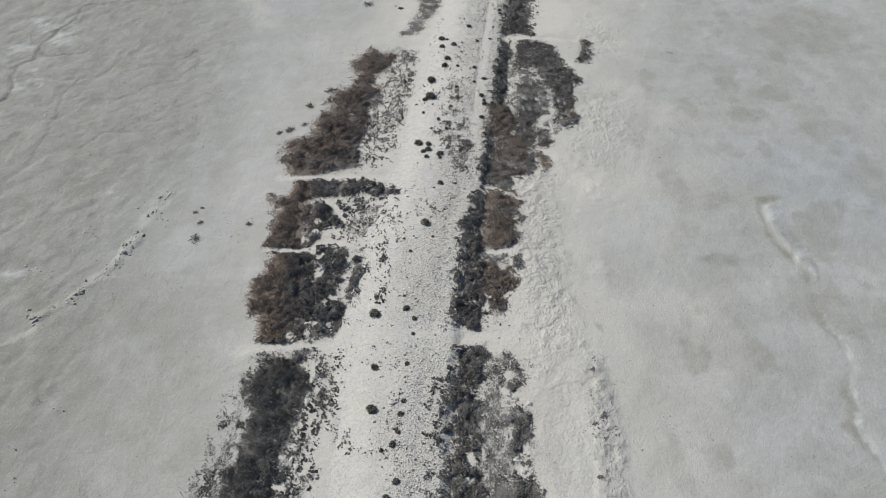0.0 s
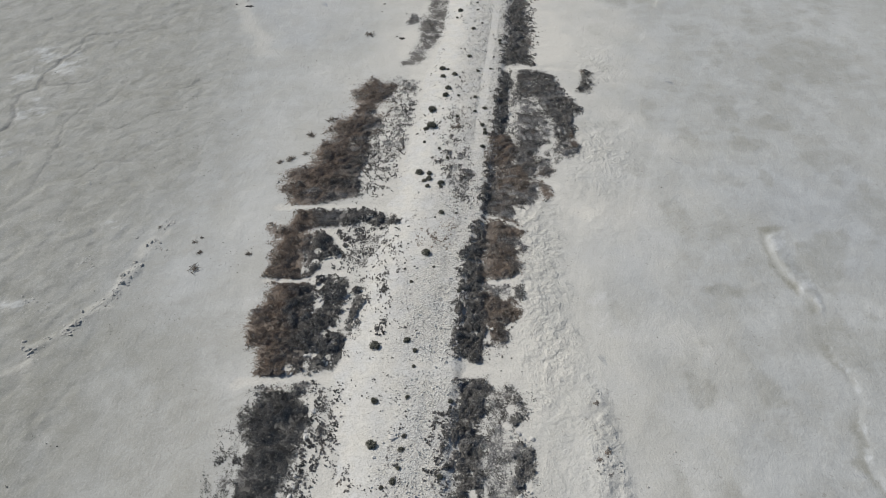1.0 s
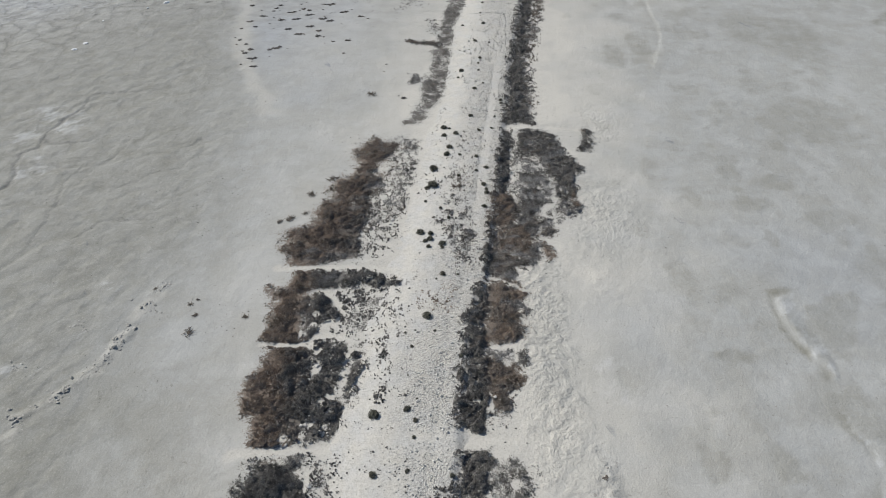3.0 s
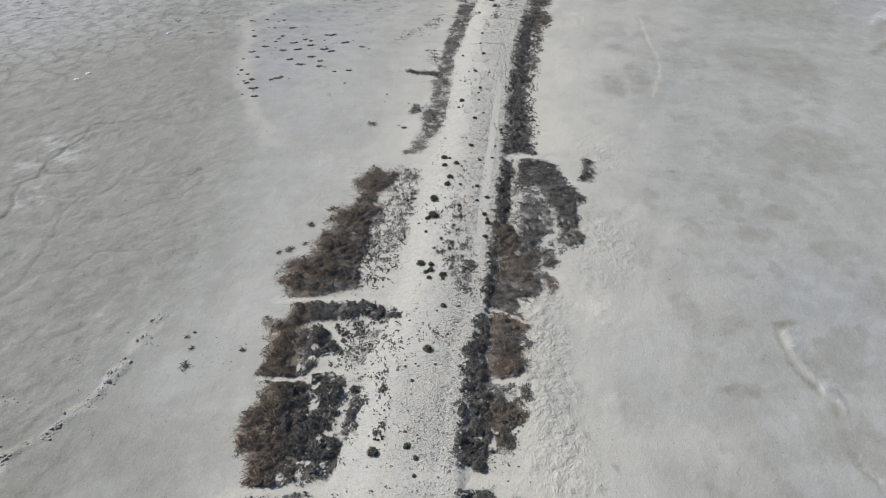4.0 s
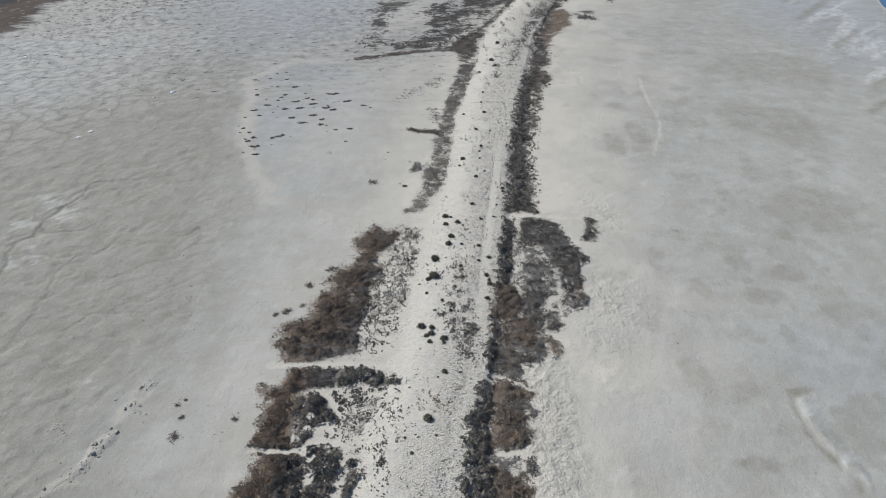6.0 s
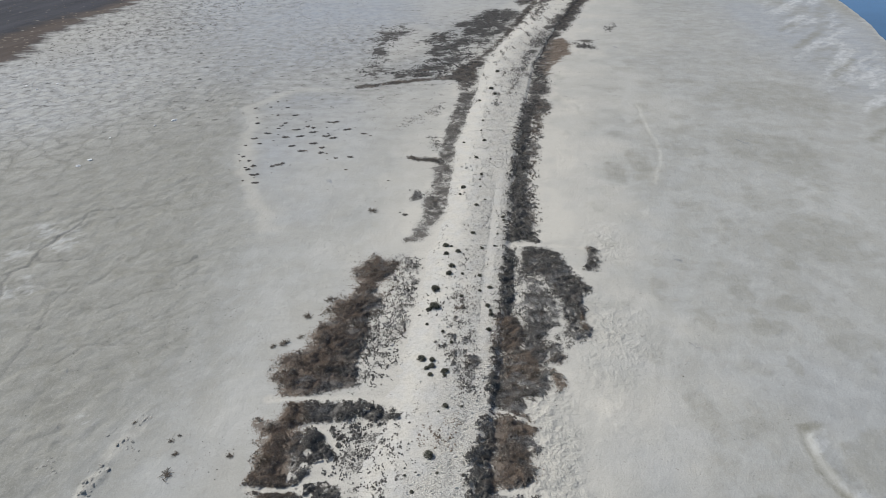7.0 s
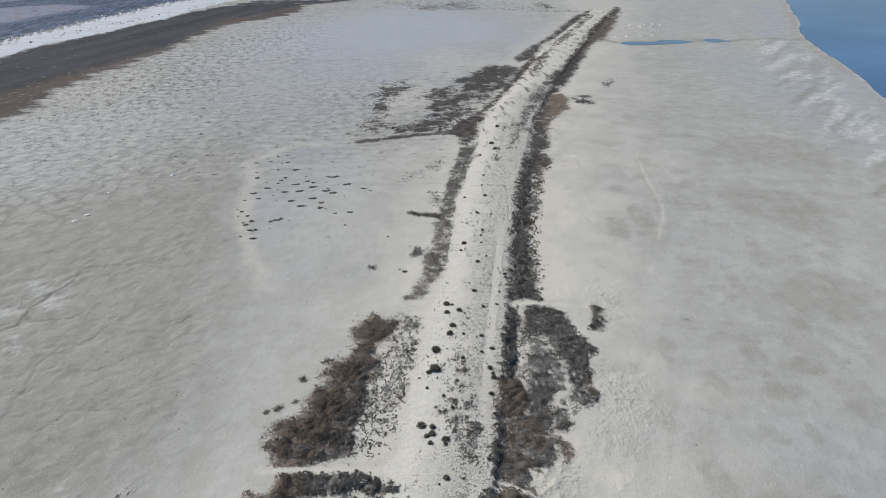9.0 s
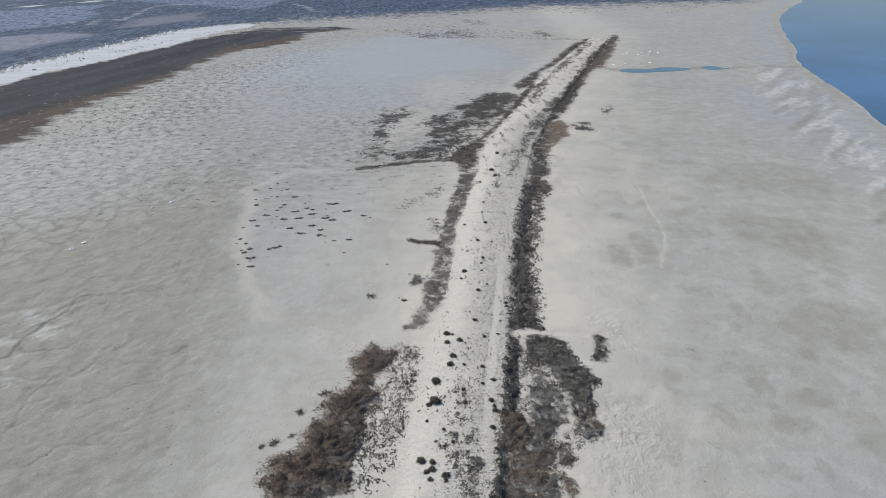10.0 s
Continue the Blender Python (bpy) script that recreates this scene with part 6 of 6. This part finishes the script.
STONES = [rock_mesh(s, CRUST) for s in range(6)]
MUD_BLOCKS = [rock_mesh(20 + s, MUD_CRUST) for s in range(6)]
BLOCKS = ((-33.6, 45.9, 2, 0.18), (-32.4, 45.1, 5, 0.30), (-31.3, 44.4, 3, 0.22), (-30.2, 43.2, 2, 0.18), (-32.8, 41.8, 4, 0.36), (-33.3, 40.1, 4, 0.34), (-33.4, 38.9, 4, 0.32), (-34.1, 38.3, 3, 0.22),
          (-33.9, 37.2, 3, 0.22), (-36.5, 34.4, 4, 0.32), (-36.7, 33.8, 4, 0.34), (-36.8, 33.1, 3, 0.26), (-38.3, 32.3, 2, 0.2), (-40.3, 31.4, 4, 0.28), (-39.5, 30.9, 5, 0.30), (-31.3, 48.1, 3, 0.2),
          (-27.3, 45.2, 2, 0.18), (-26.3, 43.7, 2, 0.18), (13.0, 20.1, 2, 0.18), (12.8, 17.9, 2, 0.16), (14.2, 17.5, 3, 0.18), (13.7, 17.7, 2, 0.16), (12.6, 14.6, 3, 0.2), (14.3, 24.8, 2, 0.18), (15.8, 16.3, 2, 0.16), (18.7, 18.8, 1, 0.2))
g = random.Random(17)
for cx, cy, count, big in BLOCKS:
    for _ in range(count):
        px, py, s = g.gauss(cx, 0.3), g.gauss(cy, 0.4), 0.62 * big * g.uniform(0.45, 1.1)
        ob = new("crust_block", MUD_BLOCKS[g.randrange(6)])
        ob.matrix_basis = pose(px, py, float(surface(px, py)) + 0.15 * s, g.uniform(-25, 25), g.uniform(-35, 10), g.uniform(0, 360)) @ Matrix.Diagonal((1.3 * s, 0.9 * s, 1.1 * s, 1))
        tagged(ob, "broken upturned block of pale dried mud", "mud block", "mud crust blocks")
CLUSTERS = [(-14.7, 39.8, 0.4, 4), (-13.6, 38.8, 0.7, 7), (-12.6, 36.3, 0.5, 7), (-11.3, 32.2, 0.6, 6), (-10.7, 31.2, 0.5, 6), (-12.1, 31.0, 0.5, 5),
            (-12.6, 29.6, 0.7, 9), (-11.0, 29.3, 0.7, 9), (-14.3, 28.3, 0.5, 5), (-12.6, 17.4, 0.5, 5), (-13.0, 15.8, 0.6, 5), (-13.2, 14.0, 0.6, 6),
            (-11.9, 21.9, 0.4, 4), (-12.0, 24.2, 0.5, 4), (2.6, 41.3, 0.5, 6), (3.4, 40.7, 0.3, 3), (2.6, 36.2, 0.5, 4), (2.9, 34.0, 0.6, 5), (3.9, 31.9, 0.5, 3),
            (6.4, 21.0, 0.8, 6), (5.6, 16.4, 0.7, 5), (6.6, 15.0, 0.7, 6), (-4.6, 21.2, 0.5, 9), (-6.2, 58.3, 0.5, 6), (5.2, 54.4, 0.6, 6), (-13.5, 45.0, 0.9, 7)]
r = random.Random(8)
for cx, cy, spread, count in CLUSTERS:
    for _ in range(count):
        px, py, s = r.gauss(cx, spread * 0.6), r.gauss(cy, spread * 0.6), 0.07 + 0.19 * r.random() ** 2
        ob = new("stone", STONES[r.randrange(6)])
        ob.matrix_basis = pose(px, py, float(surface(px, py)) + 0.1 * s + 0.03, 0, 0, r.uniform(0, 360)) @ Matrix.Diagonal((s * r.uniform(0.8, 1.6), s * r.uniform(0.6, 1.1), s, 1))
        tagged(ob, "pale salt-crusted limestone lump among dark scrub", "stone", "salt-crusted stones")
for _ in range(110):
    py = r.uniform(29, 80)
    px, s = float(np.interp(py, EDGE_Y, EDGE_X)) + r.gauss(-0.15, 0.28), r.uniform(0.08, 0.20)
    ob = new("stone", STONES[r.randrange(6)])
    ob.matrix_basis = pose(px, py, float(surface(px, py)) + 0.1 * s, 0, 0, r.uniform(0, 360)) @ Matrix.Scale(s, 4)
    tagged(ob, "pale angular stone on the causeway edge", "stone", "edge stones")


# ---- bushes on the track ----
def bush_thing(seed, flat=1.0):
    """A rounded shrub of unit radius: forked stems under an uneven dome of small leaves."""
    g = np.random.default_rng(seed)
    root = new("bush")
    stems, faces = [], []
    for _ in range(14):
        a, lean, length = g.uniform(0, 2 * np.pi), g.uniform(0.2, 1.2), g.uniform(0.6, 0.95)
        tip = np.array([math.cos(a) * math.sin(lean), math.sin(a) * math.sin(lean), math.cos(lean) * flat]) * length
        side = np.array([-math.sin(a), math.cos(a), 0])
        up = np.cross(side, tip / np.linalg.norm(tip))
        b = len(stems)
        for q in range(3):
            t = 2 * np.pi * q / 3
            stems.append(0.035 * (side * math.cos(t) + up * math.sin(t)))
        stems.append(tip)
        faces += [(b, b + 1, b + 3), (b + 1, b + 2, b + 3), (b + 2, b, b + 3)]
    part("stems", sheet("stems", np.array(stems), np.array(faces), TWIG), root, "dry brown stems")
    lobes = []
    for _ in range(26):
        a, lift = g.uniform(0, 2 * np.pi), g.uniform(0.0, 1.0)
        out = math.sqrt(1 - (lift * 0.95) ** 2) * g.uniform(0.45, 0.80)
        lobes.append((math.cos(a) * out * 0.85, math.sin(a) * out * 0.85, (0.10 + lift * 0.66) * flat, g.uniform(0.24, 0.38)))
    c = np.array(lobes)
    pick = g.integers(0, len(c), 1300)
    d = g.normal(0, 1, (1300, 3))
    d /= np.linalg.norm(d, axis=1)[:, None]
    p = c[pick, :3] + d * (c[pick, 3] * g.uniform(0.75, 1.05, 1300))[:, None] * np.array([1, 1, 0.8 * flat])
    p[:, 2] = np.maximum(p[:, 2], 0.01)
    e1 = np.cross(d, g.normal(0, 1, (1300, 3)))
    e1 /= np.linalg.norm(e1, axis=1)[:, None]
    e2 = np.cross(d, e1) + g.normal(0, 0.35, (1300, 3))
    size = g.uniform(0.09, 0.17, 1300)[:, None]
    v = np.stack([p - e1 * size * 0.5, p + e1 * size * 0.5, p + e2 * size * 0.9], 1).reshape(-1, 3)
    part("foliage", sheet("foliage", v, np.arange(len(v)).reshape(-1, 3), LEAF), root, "grey-olive small leaves")
    return tagged(root, "rounded grey-olive saltbush on the sandy track", "bush", "bushes on the track")


NEAR_BUSHES = [(-6.3, 24.6, 0.35), (-3.4, 24.9, 0.25), (-6.3, 20.5, 0.48), (-3.6, 21.2, 0.22), (-3.8, 20.0, 0.29), (-4.0, 18.4, 0.24), (-4.4, 17.3, 0.32),
               (-4.0, 14.2, 0.31), (-4.7, 12.9, 0.35), (-0.6, 17.6, 0.28), (-5.3, 16.8, 0.21), (-6.6, 30.4, 0.54), (-3.6, 31.0, 0.38), (-2.8, 29.8, 0.27),
               (-2.9, 28.1, 0.21), (0.4, 24.4, 0.25), (-1.8, 42.3, 0.52), (-0.1, 48.5, 0.36), (-0.8, 47.8, 0.16), (-4.0, 40.1, 0.15), (-3.3, 38.3, 0.21),
               (-3.0, 40.4, 0.12), (-1.0, 40.3, 0.18), (1.6, 36.9, 0.26), (1.6, 48.4, 0.19), (-2.7, 32.1, 0.14), (-3.6, 34.8, 0.11)]
MIDDLE_BUSHES = [(-1.2, 65.2, 0.62), (-1.9, 64.7, 0.33), (-1.1, 69.0, 0.53), (0.8, 72.3, 0.43), (1.2, 74.1, 0.44), (2.2, 77.7, 0.37), (0.5, 77.3, 0.37),
                 (0.5, 79.5, 0.42), (1.3, 79.2, 0.21), (2.6, 72.2, 0.23), (4.9, 71.7, 0.27), (6.1, 69.0, 0.3), (4.7, 68.3, 0.23), (2.3, 67.2, 0.26),
                 (5.5, 65.1, 0.33), (5.8, 64.1, 0.25), (5.8, 63.3, 0.32), (5.3, 60.5, 0.31), (-2.7, 55.8, 0.43), (-1.5, 55.5, 0.33), (-1.5, 54.5, 0.36),
                 (-2.1, 54.2, 0.29), (-1.7, 53.2, 0.26), (-0.1, 53.6, 0.39), (-0.1, 53.0, 0.23), (0.8, 58.4, 0.24), (-0.2, 60.4, 0.21), (-2.1, 61.9, 0.21),
                 (4.6, 82.6, 0.34), (5.7, 78.4, 0.25)]
FAR_BUSHES = [(3.7, 97.5, 0.46), (3.1, 95.1, 0.27), (5.6, 91.1, 0.4), (7.1, 102.1, 0.34), (6.6, 109.0, 0.41), (8.6, 116.7, 0.43), (4.6, 116.4, 0.32),
              (9.0, 127.1, 0.29), (8.3, 121.8, 0.28), (9.1, 108.3, 0.25), (6.7, 100.1, 0.24), (6.6, 97.5, 0.23), (7.1, 92.9, 0.22), (9.5, 87.1, 0.34),
              (9.5, 86.2, 0.29), (7.5, 79.0, 0.23), (8.2, 82.3, 0.2), (5.5, 78.8, 0.19), (12.2, 146.7, 0.6), (14.7, 159.4, 0.57), (9.1, 139.4, 0.38), (12.8, 142.9, 0.45)]
BUSHES = [bush_thing(40 + s, 0.95) for s in range(4)]
r = random.Random(12)
for n, (px, py, s) in enumerate(NEAR_BUSHES + [(px, py, 1.15 * s) for px, py, s in MIDDLE_BUSHES] + FAR_BUSHES):
    m = pose(px, py, float(surface(px, py)) - 0.02, 0, 0, r.uniform(0, 360)) @ Matrix.Diagonal((s * 1.22, s * r.uniform(1.0, 1.25), s * r.uniform(0.8, 1.0), 1))
    if n < 4:
        BUSHES[n].matrix_basis = m
    else:
        ob = copy_thing(BUSHES[n % 4], pose(0, 0, 0))
        ob.matrix_basis = m

# ---- low tussocks, dead branches and white lumps on the flat ----
# the middle of each tussock and its width
TUSSOCKS = [(-40.9, 137.9, 0.5), (-37.6, 138.4, 0.5), (-36.7, 141.8, 0.4), (-33.8, 137.9, 0.6), (-35, 133.4, 0.4), (-31, 133.1, 1.0), (-39.3, 132.1, 0.4), (-38.4, 129, 0.6), (-32.4, 128.7, 0.6), (-33, 127.2, 0.6), (-33.3, 125.8, 0.5), (-34.9, 123.3, 1.1), (-37.1, 120.8, 0.9), (-35.5, 118.2, 0.6), (-30.9, 121.1, 1.0), (-29.5, 125, 1.2), (-28.1, 121.5, 1.2), (-26.1, 125.8, 0.6), (-27.4, 126.6, 0.6), (-24.9, 117.8, 1.1), (-26.4, 114.3, 1.3), (-22.9, 115.7, 0.7), (-28.9, 116.8, 0.9), (-22.7, 113.3, 0.8), (-22.8, 121.4, 1.1), (-21.3, 120.3, 1.0), (-25.7, 123.5, 1.2), (-22.5, 128.7, 1.9), (-18.9, 124.5, 1.2), (-15.3, 122.1, 0.9), (-19.6, 110.8, 0.5), (-16.9, 111.1, 0.8), (-17.1, 105.8, 0.4), (-38.1, 117.5, 0.4), (-37.2, 112.3, 0.5), (-35.6, 110.4, 0.5), (-35.7, 107.6, 0.4), (-35, 106.7, 0.7), (-34.3, 108.1, 0.7), (-33.3, 104.5, 1.2), (-32.4, 101.3, 0.9), (-30.8, 107.8, 0.6), (-29.6, 108.6, 1.3), (-9.2, 101.1, 0.3), (-5.8, 89.1, 0.6)]
t_rng = random.Random(5)
TUSSOCKS += [(t_rng.gauss(px, 1.8), t_rng.gauss(py, 2.4), 0.12 * t_rng.uniform(1, 3)) for px, py, _ in TUSSOCKS for _ in range(1)]
SCAR_TUFTS = [(13.2, 24.0), (13.4, 19.5), (12.6, 18.8), (13.3, 17.5), (12.2, 14.3), (-26.8, 45.6)]


def tussock_thing(seed):
    g = np.random.default_rng(seed)
    n = 30
    x, y = np.clip(g.normal(0, 0.25, n), -0.5, 0.5), np.clip(g.normal(0, 0.17, n), -0.34, 0.34)
    v, f = tufts(g, x, y, np.zeros(n), g.uniform(0.08, 0.17, n), g.uniform(0.1, 0.28, n), 9)
    mute = np.full(len(v), 0.35)
    return tagged(sheet("tussock", v, f, SCRUB, masks=dict(rust=mute, pale=mute)), "low dark straggling tussock on bare salt flat", "tussock", "tussocks on the flat")


LOW = [tussock_thing(60 + s) for s in range(3)]
for n, (px, py, wide) in enumerate(TUSSOCKS + [(px, py, r.uniform(0.25, 0.5)) for px, py in SCAR_TUFTS]):
    s = 1.45 * wide
    m = pose(px, py, float(surface(px, py)) - 0.01, 0, 0, r.uniform(-15, 25)) @ Matrix.Diagonal((s, min(s, 1.0) * r.uniform(0.9, 1.5), min(0.8 * s, 0.7), 1))
    ob = LOW[n] if n < 3 else copy_thing(LOW[n % 3], pose(0, 0, 0))
    ob.matrix_basis = m


def dead_branch(seed):
    """Bleached twigs lying out from one crown."""
    g = random.Random(seed)
    bm = bmesh.new()
    for k in range(26):
        a, at = g.uniform(0, 6.28), Vector((g.gauss(0, 0.16), g.gauss(0, 0.10), 0.05))
        for step in range(g.choice((1, 2, 2, 3))):
            to = at + Vector((math.cos(a), math.sin(a), g.uniform(-0.05, 0.22))) * g.uniform(0.10, 0.24)
            side = Vector((-math.sin(a), math.cos(a), 0)) * 0.026 * (1 - step * 0.2)
            q = [bm.verts.new(p) for p in (at - side, at + side, to + side * 0.7, to - side * 0.7, (at + to) / 2 + Vector((0, 0, 0.03)))]
            for i, j in ((0, 1), (1, 2), (2, 3), (3, 0)):
                bm.faces.new((q[i], q[j], q[4]))
            at, a = to, a + g.uniform(-0.5, 0.5)
            at.z = max(at.z, 0.02)
    mesh = bpy.data.meshes.new("dead_shrub")
    bm.to_mesh(mesh)
    bm.free()
    mesh.materials.append(TWIG)
    return tagged(new("dead_shrub", mesh), "dead leafless shrub with spread twigs on bare mud", "shrub", "dead shrubs")


DEAD = [(-14.7, 67.3, 1.3), (-16.9, 64.1, 1.3), (-17.2, 60.2, 0.8), (-19.0, 59.1, 1.3), (-26.6, 41.0, 1.1), (-21.0, 43.0, 0.8), (-27.4, 45.0, 0.6),
        (-26.5, 43.4, 0.7), (-11.2, 90.5, 1.4), (-20.2, 58.6, 0.9), (-32.0, 47.4, 0.5)]
first = [dead_branch(70 + s) for s in range(2)]
for n, (px, py, s) in enumerate(DEAD):
    m = pose(px, py, float(surface(px, py)), 0, 0, r.uniform(0, 360)) @ Matrix.Scale(1.25 * s, 4)
    ob = first[n] if n < 2 else copy_thing(first[n % 2], pose(0, 0, 0))
    ob.matrix_basis = m

# small white objects of unknown nature, given the shape of lumps
LUMPS = [rock_mesh(90 + s, WHITE) for s in range(2)]
for n, (px, py, s) in enumerate([(-67.1, 109.7, 0.42), (-66.1, 112.2, 0.38), (-56.9, 131.6, 0.5), (-66.8, 122.6, 0.22), (-59.9, 128.7, 0.22),
                                 (87, 303, 0.6), (91, 299.5, 0.5), (98.4, 306, 0.6), (74, 276.5, 0.5), (85, 278, 0.5), (94, 304, 0.5),
                                 (84, 299, 0.5), (88.5, 306, 0.5), (96, 300, 0.5), (101, 303, 0.5), (79, 277.5, 0.5), (90, 279, 0.5), (-102, 157, 0.4), (-98, 154, 0.3), (-95, 158, 0.35)]):
    ob = new("white_lump", LUMPS[n % 2])
    ob.matrix_basis = pose(px, py, float(surface(px, py)) + 0.05, 0, 0, 20 * n) @ Matrix.Diagonal((s * 1.4, s, s * 0.8, 1))
    tagged(ob, "bright white lump on grey mud", "salt lump", "white salt lumps")
